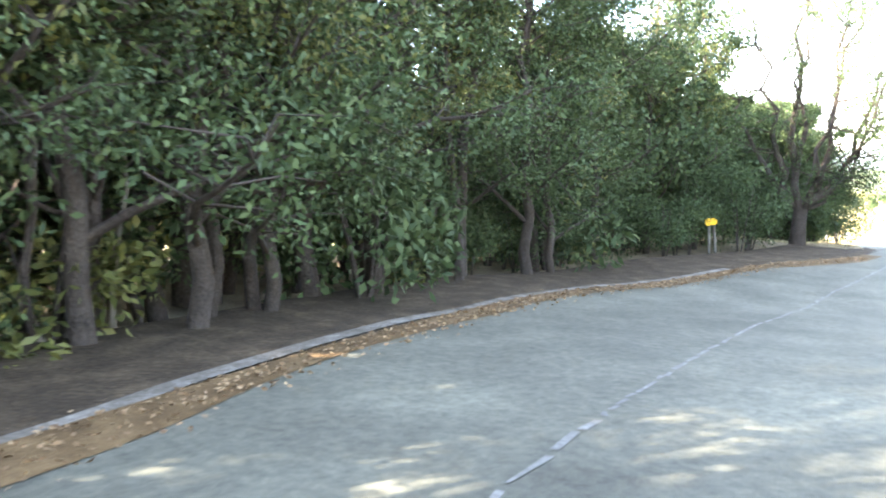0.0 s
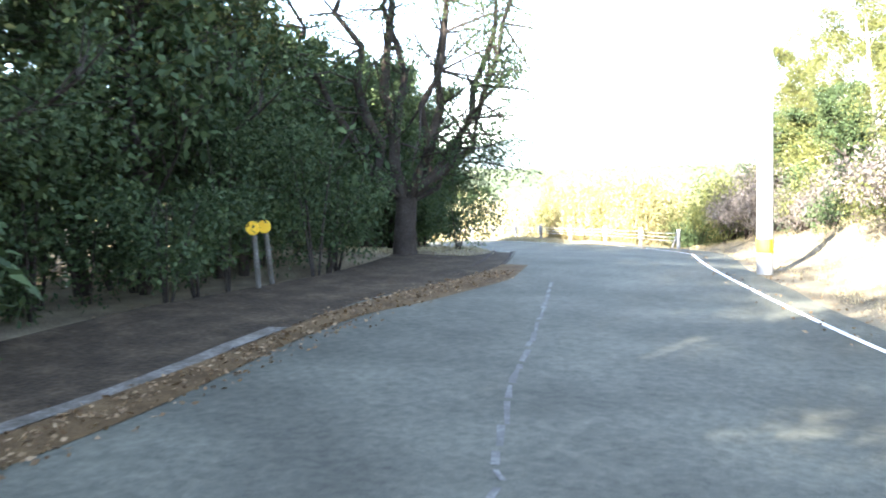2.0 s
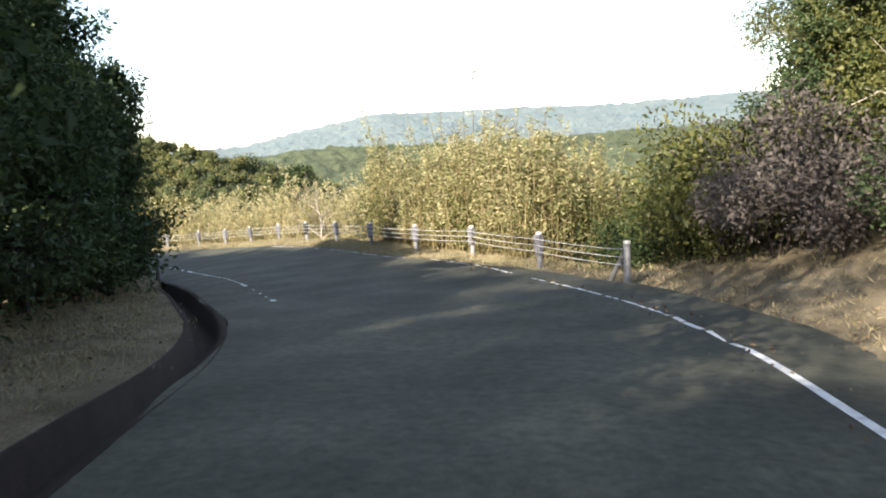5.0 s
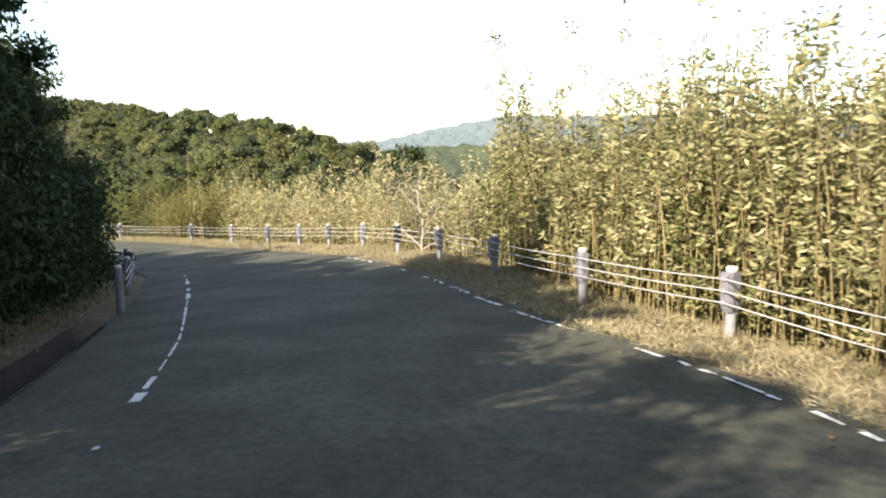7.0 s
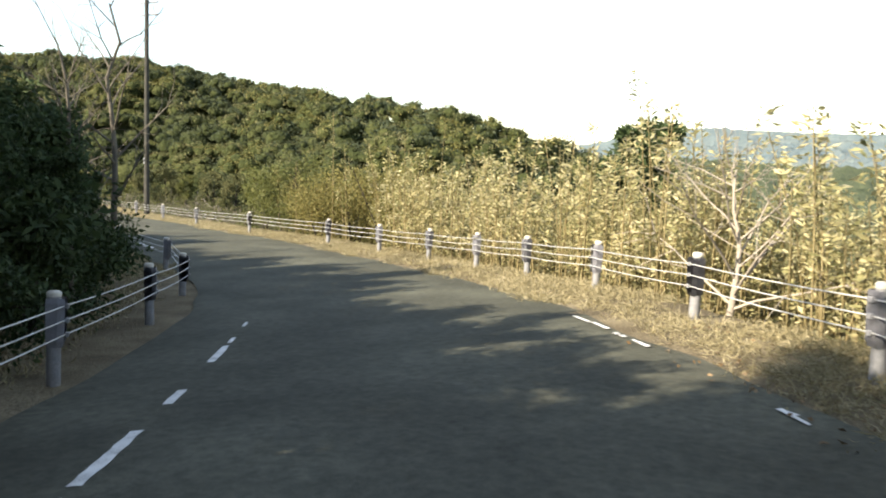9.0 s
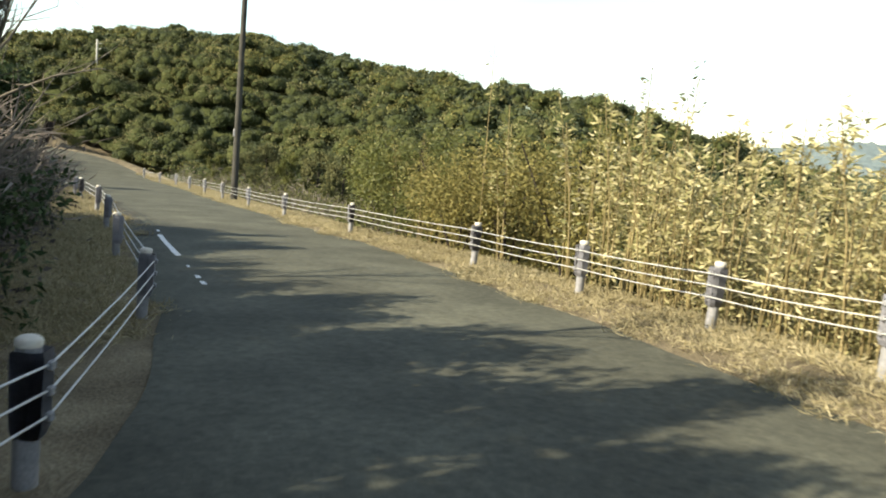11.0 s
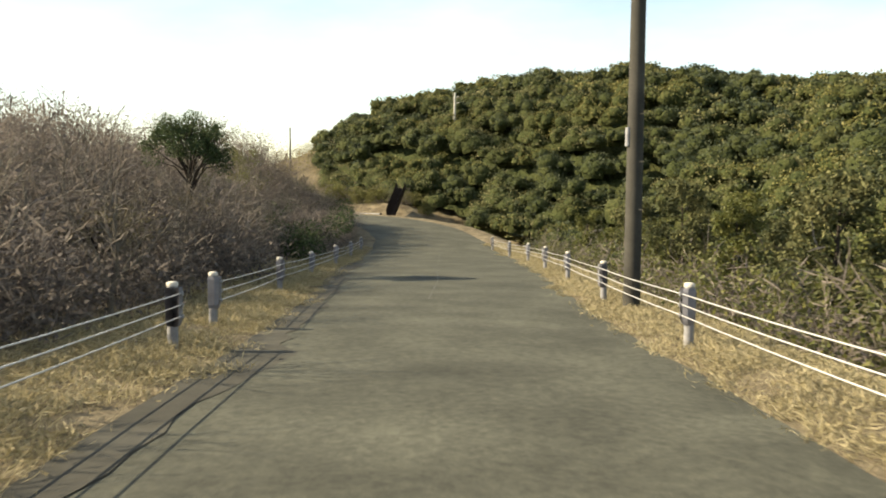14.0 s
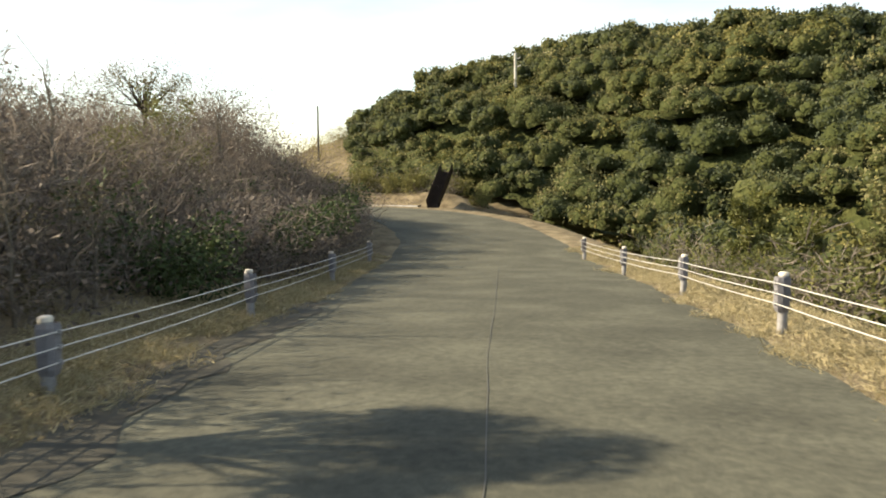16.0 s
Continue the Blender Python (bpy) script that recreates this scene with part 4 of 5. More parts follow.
# dark trees inside the second bend; many stand out of view, added for shade
INNER = [tree("evergreen_tree", "dense dark evergreen tree in its own shade", 7.4, 2.5, 20, 101, 0.13, 54, 0.165, M_LEAF, first=0.06), tree("evergreen_tree", "tall dense evergreen tree behind the drain", 6.6, 2.4, 18, 113, 0.12, 56, 0.165, M_LEAF, first=0.05)]
grove(INNER, [(-9.6, 16.0), (-11.7, 18.7), (-12.4, 14.2), (-15.0, 18.0), (-9.4, 12.2), (-12.6, 10.4), (-16.4, 14.6), (-14.0, 21.2), (-20.0, 18.0), (-23.4, 21.6), (-18.0, 11.0)], "dark trees inside the bend", 0.78, 0.92)
for x, y, k, a in ((-11.6, 15.4, 0.92, 30), (-13.8, 17.4, 0.98, 110), (-19.3, 21.2, 0.72, 200), (-22.0, 21.8, 0.68, 290), (-24.4, 22.4, 0.66, 15), (-16.0, 19.6, 0.84, 60), (-10.6, 12.8, 1.4, 330), (-9.0, 13.0, 1.35, 10), (-6.2, 9.8, 1.12, 95), (-8.4, 15.8, 0.98, 185), (-7.8, 12.2, 1.3, 285), (-12.1, 20.3, 0.86, 25), (-13.3, 22.6, 0.72, 160), (-15.2, 24.8, 0.48, 300), (-5.5, 7.4, 1.2, 25), (-7.0, 10.8, 1.3, 140), (-7.4, 14.5, 1.05, 260), (-7.0, 12.6, 0.86, 205), (-9.0, 10.6, 1.45, 65), (-9.7, 17.4, 0.78, 310), (-12.6, 20.4, 0.8, 75), (-11.0, 18.6, 0.86, 230), (-14.2, 22.4, 0.8, 190), (-15.4, 24.0, 0.64, 20), (-4.0, 5.0, 1.15, 250), (-3.2, 2.0, 1.1, 120), (-4.2, -0.6, 1.05, 330), (-6.0, 8.0, 1.2, 40), (-4.4, 4.4, 0.98, 170), (-7.8, 5.2, 1.05, 80), (-5.4, 1.6, 0.95, 300), (-9.8, 8.2, 0.9, 220), (-7.4, 10.4, 0.85, 130), (-2.4, 0.6, 1.05, 15), (-21.0, 24.4, 0.82, 40), (-19.0, 23.4, 0.86, 130), (-23.4, 25.2, 0.74, 220), (-17.2, 21.8, 0.78, 310), (-15.4, 20.4, 0.84, 85), (-18.6, 19.6, 0.98, 20), (-13.6, 18.2, 0.9, 260), (9.4, 12.2, 0.8, 200), (10.8, 7.4, 0.7, 20), (-5.6, -3.4, 1.35, 160), (-7.6, 8.6, 1.2, 20)):
    put(INNER[int(k * 100) % 2], x, y, k, a)
# Low trees mostly out of view, placed so that their shadows fall on the road.
LOW = [tree("evergreen_tree", "low dense evergreen tree behind the guard cable", 4.0, 2.0, 15, 119, 0.1, 76, 0.15, M_LEAF, first=0.05)]
grove(LOW, [(-16.2, 22.8), (-18.7, 24.4), (-21.4, 25.2), (-24.2, 26.0), (-26.6, 26.4), (-20.0, 21.6), (-23.6, 22.6)], "low trees inside the bend", 1.06, 1.16)
for x, y, k, a in ((-18.6, 26.9, 0.7, 10), (-22.2, 28.8, 0.72, 90), (-20.4, 27.6, 0.68, 45), (-24.6, 29.6, 0.6, 260), (-16.6, 25.2, 0.8, 150), (-31.2, 31.2, 0.74, 200), (-27.4, 29.6, 0.76, 300), (-33.8, 31.6, 0.74, 40), (-29.4, 30.9, 0.8, 120), (-25.6, 29.2, 0.72, 70), (-35.6, 33.0, 0.62, 250), (-32.6, 32.6, 0.6, 10), (-31.0, 29.4, 0.88, 60), (-29.8, 29.4, 0.84, 170), (-32.6, 29.6, 0.88, 280), (-33.8, 31.4, 0.86, 20), (-32.4, 31.4, 0.86, 150), (-30.6, 31.8, 0.85, 75), (-29.3, 32.3, 0.76, 190), (-32.4, 32.5, 0.84, 310), (-31.4, 33.2, 0.62, 110), (-33.6, 33.2, 0.66, 230)):
    put(LOW[0], x, y, k, a)
bare = tree("bare_tree", "thin leafless tree with pale twigs", 6.5, 2.0, 14, 131, 0.07, 0, 0.1, M_LEAF, M_GREYBARK, first=0.3, up=1.0)
put(bare, -20.3, 29.4, 1.1, 10, first=True)
put(bare, -24.6, 31.2, 0.85, 120)
put(bare, -17.8, 26.6, 0.62, 200)
put(bare, -16.2, 26.0, 0.7, 290)

# the bank on the outside of the first bend
BANK = [tree("bank_tree", "sunlit yellow-green tree on the roadside bank", 7.5, 2.8, 16, 141, 0.13, 210, 0.07, M_LEAF2, first=0.15), tree("bank_tree", "sunlit olive tree with tangled limbs on the bank", 6.5, 2.6, 15, 153, 0.12, 200, 0.07, M_LEAF2, M_PALE, first=0.12)]
grove(BANK, [(12.3, -1.5), (13.6, 3.2), (15.0, -7.0), (11.8, 9.0), (10.6, 14.6), (17.2, 0.5), (13.6, 13.0), (19.0, -13.0), (22.5, -20.0), (18.0, 7.5), (29.0, -27.0), (12.4, 17.8), (14.0, -11.0), (10.2, 13.2)], "trees on the bank", 0.9, 1.25)
BUSHES = [shrub("green bush beside the braced guard cable post", 1.3, 1.7, 4200, 0.08, M_LEAF2, 161), shrub("dark green bush on the bank", 1.2, 1.5, 4200, 0.075, M_LEAF, 162), shrub("russet dry bush on the bank", 1.2, 1.3, 4000, 0.07, M_RED, 163)]
grove(BUSHES, [(7.2, 11.7), (6.1, 13.9), (8.6, 9.4), (8.8, 10.7), (10.0, 8.8), (9.6, 6.6), (10.4, 5.4), (10.6, 1.0), (11.3, -4.2), (12.6, -8.0), (9.5, 8.0), (13.4, -12.4), (10.9, -1.6), (11.6, -6.2), (10.2, 3.2), (11.0, 11.2)], "bushes on the bank", 0.8, 1.25)
for n, (x, y, k) in enumerate(((7.6, 12.4, 1.4), (8.4, 11.2, 1.5), (7.0, 13.4, 1.3), (9.3, 9.6, 1.4), (9.8, 11.2, 1.7), (8.0, 10.2, 1.1), (10.4, 12.6, 1.8), (9.0, 13.6, 1.7))):
    put(BUSHES[(0, 2, 1, 2)[n % 4]], x, y, k, n * 51)
TALL = [shrub("tall yellow-green bush behind the bamboo grass", 1.6, 3.4, 3200, 0.13, M_LEAF2, 164), shrub("tall ochre bush beside the bamboo grass", 1.5, 3.0, 2800, 0.12, M_OCHRE, 168)]
grove(TALL, [(5.8, 17.0), (7.2, 15.6), (6.9, 19.2), (4.6, 19.6), (9.0, 15.6), (9.2, 18.2), (8.6, 20.8), (11.8, 15.0), (6.0, 22.6), (3.4, 23.6), (1.6, 20.4), (-0.4, 22.6), (-2.4, 25.2)], "tall bushes behind the bend", 0.85, 1.15)
HILLSIDE = [tree("hillside_tree", "ragged olive tree at the foot of the wooded hill", 5.0, 1.7, 14, 145, 0.09, 36, 0.15, M_HILL, first=0.08, up=0.9), tree("hillside_tree", "upright yellow-green tree at the foot of the hill", 5.4, 1.4, 14, 147, 0.08, 36, 0.145, M_LEAF2, first=0.1, up=1.1)]
grove(HILLSIDE, [(-45.6, 54.0), (-50.0, 55.4), (-54.6, 57.6), (-58.4, 59.4), (-63.0, 61.6), (-68.4, 63.6), (-42.0, 52.6), (-37.0, 50.0), (-52.6, 59.4), (-73.0, 65.4), (-61.0, 63.4), (-48.0, 57.6)], "trees at the foot of the hill", 0.75, 1.1)


# ---- thickets ----
def reeds(name, label, places, h_of, leaf_n, mat=M_REED, seed=5, leaf=0.34, rad=0.016, wide=1.0):
    """A thicket of bamboo grass: thin culms with long leaves, denser above."""
    g = np.random.default_rng(seed)
    n = len(places)
    z = ground_z(places)
    clump = np.sin(places[:, 0] * 1.3 + 2 * np.sin(places[:, 1] * 0.7)) * np.cos(places[:, 1] * 1.1 + places[:, 0] * 0.5)
    h = h_of * g.uniform(0.6, 1.1, n) * (1 + 0.16 * clump)
    h = np.where(g.random(n) < 0.04, h * 1.35, h)
    lean = g.normal(0, 0.10, (n, 2))
    base = np.c_[places, z - 0.1]
    tip = base + np.c_[lean * h[:, None], h]
    mid = base + np.c_[lean * h[:, None] * 0.35, h * 0.5]
    v, q = [], []
    for k, (dx, dy) in enumerate(((1, 0), (-0.5, 0.87), (-0.5, -0.87))):
        v.append(np.stack([base + (dx * rad, dy * rad, 0), mid + (dx * rad * 0.8, dy * rad * 0.8, 0), tip + (dx * rad * 0.45, dy * rad * 0.45, 0)], 1))
    v = np.stack(v, 2).reshape(-1, 3)       # n, 3 rings, 3 sides
    f = []
    for r_ in range(2):
        for s_ in range(3):
            t_ = (s_ + 1) % 3
            f.append(np.stack([np.arange(n) * 9 + r_ * 3 + s_, np.arange(n) * 9 + r_ * 3 + t_, np.arange(n) * 9 + r_ * 3 + 3 + t_, np.arange(n) * 9 + r_ * 3 + 3 + s_], 1))
    ob = tagged(new(name), label, "thicket", kind="stuff")
    part("culms", mesh_np("culms", v, np.vstack(f), M_CULM), ob)
    m = n * leaf_n
    k = np.repeat(np.arange(n), leaf_n)
    node = k * 40 + g.integers(0, max(4, leaf_n // 6), m)       # leaves sit in tufts at the nodes
    turn_, rise_ = np.random.default_rng(seed + 1).random((2, n * 40))
    u = 0.12 + 0.88 * rise_[node] ** 0.62
    a = turn_[node] * 6.283 + g.normal(0, 0.55, m)
    out_ = wide * (0.05 + 0.3 * (1 - u) + 0.1 * g.random(m)) * g.random(m)
    pos = base[k] * (1 - u)[:, None] + tip[k] * u[:, None] + np.c_[np.cos(a) * out_, np.sin(a) * out_, g.normal(0, 0.07, m)]
    way = np.c_[np.cos(a), np.sin(a), g.uniform(-0.7, 0.9, m)]
    part("leaves", mesh_np("leaves", *leaves(pos, way, leaf * g.uniform(0.6, 1.3, m), 0.034 * g.uniform(0.6, 1.5, m)), mat), ob)
    return ob


def band(i0, i1, e0, e1, n, right=True, seed=1):
    g = np.random.default_rng(seed)
    i = g.integers(i0, i1, n)
    p = at_road(i, g.uniform(e0, e1, n), right) + g.uniform(-0.3, 0.3, (n, 2))
    return p[np.hypot(p[:, 0] + 6.9, p[:, 1] - 30.0) > 1.3]


tall = band(idx(2.6, 15.6), idx(-5, 26), 1.6, 7.5, 2100, True, 3)
reeds("bamboo_thicket", "tall golden-green bamboo grass behind the guard cable", tall, np.interp(along(tall)[0], [idx(2, 16), idx(-1, 20), idx(-5, 26)], [3.3, 3.7, 3.1]), 100, seed=31, leaf=0.14)
reeds("bamboo_thicket", "golden dry bamboo grass along the bend", band(idx(-5, 25.5), idx(-21, 38.5), 1.7, 9, 1700, True, 4), 2.8, 84, M_GOLD, seed=32, leaf=0.14)
reeds("bamboo_thicket", "yellow-green bamboo grass below the hill", band(idx(-25, 40), idx(-32, 43), 2.2, 6, 110, True, 6), 2.7, 110, M_OCHRE, 33, 0.13)
grove([shrub("round ochre-green bush below the hill", 1.7, 3.3, 8000, 0.085, M_OCHRE, 165), shrub("yellow-green leafy bush behind the guard cable", 1.5, 2.8, 6500, 0.08, M_LEAF2, 166)], [(-26.2, 42.9), (-28.4, 44.6), (-24.2, 42.4), (-30.4, 45.2), (-27.0, 45.6), (-33.0, 46.6), (-22.0, 42.0)], "ochre bushes below the hill", 1.08, 1.32)
grove([shrub("pale olive bush on the far cut bank", 1.6, 1.7, 1800, 0.16, M_HILL_PALE, 167)], [(-107.6, 63.6), (-109.4, 62.4), (-106.4, 66.4), (-111.4, 60.6), (-103.6, 67.2), (-113.4, 58.0)], "pale bushes on the far bank", 0.8, 1.2)
reeds("bamboo_thicket", "sparse tall dry reeds behind the guard cable", band(idx(-18, 36), idx(-26, 40.5), 1.6, 5, 34, True, 7), 3.3, 70, M_REED, 34, 0.14, 0.017, 0.9)


def brush(name, label, places, h_of, seed, mat=M_TWIG, per=26, leafmat=None, dead=34):
    """Leafless brown brush: upright forked twigs."""
    g = np.random.default_rng(seed)
    n = len(places)
    base = np.c_[places, ground_z(places) - 0.1]
    bi, bd = along(places)
    out_e = np.maximum(bd - DR[bi], DL[bi] - bd)
    lump = 1 + 0.33 * np.sin(places[:, 0] * 1.1 + 1.5 * np.sin(places[:, 1] * 0.8)) * np.cos(places[:, 1] * 0.8)
    h = (h_of * np.interp(out_e, [2.2, 3.5, 5.5, 7.5, 14], [0.3, 0.55, 0.84, 1.0, 1.1]) if h_of > 2 else h_of) * g.uniform(0.65, 1.15, n) * lump
    # stems fan out from each root, finer twigs fill a rounded head
    k = np.repeat(np.arange(n), per)
    u = g.uniform(0.0, 0.85, n * per)
    pos = base[k] + np.c_[g.normal(0, 0.42, (n * per, 2)) * (0.25 + u[:, None]), u * h[k]]
    out_ = pos[:, :2] - base[k][:, :2]
    way = np.c_[out_ * 0.9 + g.normal(0, 0.5, (n * per, 2)), g.uniform(-0.1, 1.0, n * per)]
    ln = np.clip(h[k] * g.uniform(0.12, 0.42, n * per), 0.2, 0.9)
    ob = tagged(new(name), label, "thicket", kind="stuff")
    part("twigs", mesh_np("twigs", *leaves(pos, way, ln, 0.02 * g.uniform(0.6, 1.8, n * per), 0.12), mat), ob)
    m = n * dead
    k = np.repeat(np.arange(n), dead)
    u = g.uniform(0.05, 0.95, m)
    pos = base[k] + np.c_[g.normal(0, 0.42, (m, 2)), u * h[k]]
    part("dead_leaves", mesh_np("dead_leaves", *leaves(pos, g.normal(0, 1, (m, 3)), 0.11 * g.uniform(0.5, 1.4, m), 0.06 * g.uniform(0.5, 1.4, m)), leafmat or M_RED), ob)
    return ob


brush("brush_thicket", "leafless grey-brown brush behind the guard cable", band(idx(-27, 34), idx(-85, 58), 2.7, 14, 4000, False, 8), 3.1, 41, M_TWIG, 30, None, 44)
brush("brush_thicket", "grey-brown brush on the far roadside", band(idx(-83, 59.5), len(SPINE) - 2, 2.0, 9, 1700, False, 9), 5.0, 42)
brush("brush_thicket", "brown brush on the cut bank of the far bend", band(idx(-104, 66), len(SPINE) - 2, 2.4, 6, 160, True, 19), 2.2, 44)
brush("brush_thicket", "dense brown brush close to the far guard cable", band(idx(-68, 54), idx(-101, 56), 1.5, 4.4, 620, False, 21), 2.0, 46, M_TWIG, 30)
brush("brush_thicket", "tangled brown brush beside the guard cable", band(idx(-20.5, 32), idx(-34, 39), 2.4, 5.5, 900, False, 22), 2.0, 47, M_TWIG, 48)
g_s = np.random.default_rng(29)
slope = np.c_[g_s.uniform(-152, -104, 2600), g_s.uniform(40, 72, 2600)]
s_i, s_d = along(slope)
slope = slope[(s_d - DR[s_i] > 4.4) & (slope[:, 1] < 53.0 - 0.17 * (slope[:, 0] + 45.0))]
brush("brush_thicket", "brown scrub over the slope behind the far bend", slope, 1.9, 45, M_TWIG, 16, M_OCHRE)
brush("brush_thicket", "brown scrub under the hill woods", band(idx(-33, 43), idx(-80, 63), 2.4, 7, 800, True, 10), 1.6, 43, M_TWIG, 22, M_LEAF2)
grove([shrub("dark green bush among brown brush", 1.6, 2.0, 3000, 0.11, M_LEAF, 171), shrub("withered dark bush among brown brush", 1.5, 1.8, 2400, 0.11, M_RED, 172)],
      [(-66.0, 46.6), (-69.2, 47.8), (-72.6, 49.0), (-76.0, 50.2), (-79.0, 51.0), (-83.0, 52.4), (-88.0, 53.4)], "bushes in the brush", 0.8, 1.3)
grove([shrub("brown withered bush in the brush", 1.3, 2.2, 1500, 0.12, M_RED, 173), shrub("olive-brown bush in the brush", 1.1, 1.8, 2000, 0.08, M_DULL, 174)],
      [(-47.0, 38.6), (-50.4, 40.4), (-53.0, 40.6), (-56.2, 41.6), (-58.6, 42.6), (-62.8, 44.4), (-64.4, 43.6), (-66.8, 45.0), (-44.0, 37.4), (-41.0, 36.2), (-70.6, 46.4), (-60.0, 40.0)], "withered bushes in the brush", 0.8, 1.2)


def round_tree(label, height, crown_r, crown_h, per, leaf, mat, seed):
    """A small tree with a domed crown on spreading limbs, open below."""
    r = np.random.default_rng(seed)
    top = tagged(new("round_tree"), label, "tree")
    mid = height - crown_h
    pieces, tips = [tube([(0, 0, -0.3), (0.05, 0, mid * 0.5), (0, 0.06, mid)], [0.1, 0.075, 0.06], 8)], []
    for k in range(30):
        a, q = k * 2.4, math.sqrt((k + 0.5) / 30)
        e = np.array([math.cos(a) * q * crown_r, math.sin(a) * q * crown_r, mid + crown_h * (0.86 * math.sqrt(1 - 0.72 * q * q) + r.uniform(-0.42, 0.06))])
        m = np.array([e[0] * 0.5, e[1] * 0.5, mid + (e[2] - mid) * 0.5]) + r.normal(0, 0.07, 3)
        pieces.append(tube([(0, 0.06, mid * r.uniform(0.8, 1.0)), m, e], [0.035, 0.02, 0.008], 5))
        tips.append((e, crown_r * r.uniform(0.2, 0.32)))
    part("trunk", mesh_np("trunk", *joined(pieces), M_BARK, True), top)
    part("crown", mesh_np("crown", *crown_of(tips, per, leaf, leaf * 0.45, seed + 1, 0.8), mat), top)
    return top


put(round_tree("round green tree rising above the brown brush", 4.85, 1.14, 2.0, 340, 0.08, M_LEAF, 181), -57.9, 42.3, 1.0, 0, first=True)
put(round_tree("thin-leaved domed tree above the far brush", 5.6, 1.6, 1.9, 60, 0.11, M_DULL, 185), -85.2, 45.7, 1.0, 40, first=True)
brush("brush_thicket", "brown brush round the foot of the round tree", np.random.default_rng(48).normal(0, (1.6, 0.7), (90, 2)) + (-56.6, 42.3), 1.95, 48, M_TWIG, 44, None, 60)
thin = tree("half_bare_tree", "half-bare grey tree with thin leaves above the brush", 6.2, 2.5, 16, 187, 0.07, 9, 0.13, M_LEAF2, M_GREYBARK, first=0.3, up=0.9)
put(thin, -79.0, 47.0, 0.8, 0, first=True)
put(thin, -72.6, 45.4, 0.66, 130)
put(thin, -66.2, 43.4, 0.6, 250)
for x, y, k, a in ((-53.0, 39.6, 0.5, 77), (-46.5, 36.0, 0.55, 200), (-69.0, 44.6, 0.7, 310), (-84.0, 48.5, 0.8, 30), (-56.4, 40.2, 0.62, 150), (-63.4, 43.0, 0.6, 20), (-66.0, 44.0, 0.66, 250), (-74.0, 46.4, 0.6, 95), (-50.0, 39.4, 0.5, 10), (-47.6, 39.0, 0.42, 190), (-54.6, 41.6, 0.4, 280), (-60.0, 43.6, 0.42, 60), (-41.0, 36.6, 0.5, 130), (-37.6, 35.4, 0.45, 340), (-49.0, 40.4, 0.36, 15), (-52.2, 41.6, 0.34, 85), (-56.6, 43.2, 0.4, 200), (-61.8, 45.0, 0.42, 320), (-64.0, 45.4, 0.36, 110), (-44.4, 38.8, 0.36, 260), (-40.4, 37.4, 0.34, 30), (-58.6, 43.8, 0.33, 145)):
    put(bare, x, y, k, a)
white = tree("bare_tree", "white leafless small tree behind the guard cable", 2.6, 2.2, 16, 191, 0.05, 0, 0.1, M_LEAF, M_PALE, first=0.05, up=0.8)
put(white, -7.5, 30.7, 1.0, 0, first=True)
grey = tree("bare_tree", "leafless grey-brown small tree in the brush", 3.2, 2.2, 14, 193, 0.055, 0, 0.1, M_LEAF, M_GREYBARK, first=0.12, up=1.0)
for n, (x, y) in enumerate(((-47.4, 40.2), (-50.6, 41.2), (-53.6, 41.9), (-57.4, 43.6), (-60.6, 44.6), (-63.6, 45.8), (-43.0, 38.6), (-39.0, 36.8), (-67.4, 46.4), (-54.4, 40.4), (-71.6, 47.8))):
    put(grey, x, y, (0.85, 0.7, 1.0, 0.8)[n % 4], n * 67, first=n == 0)
con = tree("conifer", "small dark conifer beyond the bamboo grass", 5.6, 1.3, 22, 197, 0.08, 60, 0.18, M_LEAF, first=0.1, up=0.2)
put(con, -12.3, 40.5, 1.15, 0, first=True)


# ---- cut bank at the far bend ----
def cut_slope_works():
    """A low wall at the foot of the cut slope outside the far bend, and a dark wedge for the shaded gap beside it."""
    foot = spline([(-103.4, 62.6), (-106.6, 60.2), (-110.0, 57.0), (-112.6, 53.0), (-114.6, 48.4)], 0.4)
    way_ = np.gradient(foot, axis=0)
    way_ /= np.linalg.norm(way_, axis=1, keepdims=True)
    out_ = np.stack([way_[:, 1], -way_[:, 0]], 1)
    out_ *= np.sign((out_ * (foot - np.array([-95, 50]))).sum(1, keepdims=True))
    kerb = np.concatenate([np.c_[foot + out_ * e, np.full(len(foot), z)] for e, z in ((-0.25, -3.3), (-0.25, -2.93), (0.05, -2.93), (0.05, -3.3))])
    m = len(foot)
    q = np.concatenate([np.stack([np.arange(m - 1) + a * m, np.arange(1, m) + a * m, np.arange(1, m) + a * m + m, np.arange(m - 1) + a * m + m], 1) for a in range(3)])
    tagged(new("low_wall", mesh_np("low_wall", kerb, q, M_CONC)), "low pale concrete wall at the foot of the cut slope", "retaining wall", kind="structure")
    # wedge: floor and two cheeks up the slope, coloured dark as a shaded gap
    lo, hi = np.array([-102.6, 63.3, -3.1]), np.array([-104.9, 65.1, -0.6])
    side = np.array([0.5, 0.86, 0]) * 0.42
    up = np.array([0.35, -0.2, 0.55])
    vs = [p + o for p in (lo, hi) for o in (up - side, -side, side, side + up)]
    tagged(new("shade_wedge", mesh_np("shade_wedge", vs, [(0, 1, 5, 4), (1, 2, 6, 5), (2, 3, 7, 6)], M_DITCH_SHADE)), "dark wedge put in for the shaded gap beside the cut slope", "drain", kind="structure")


cut_slope_works()


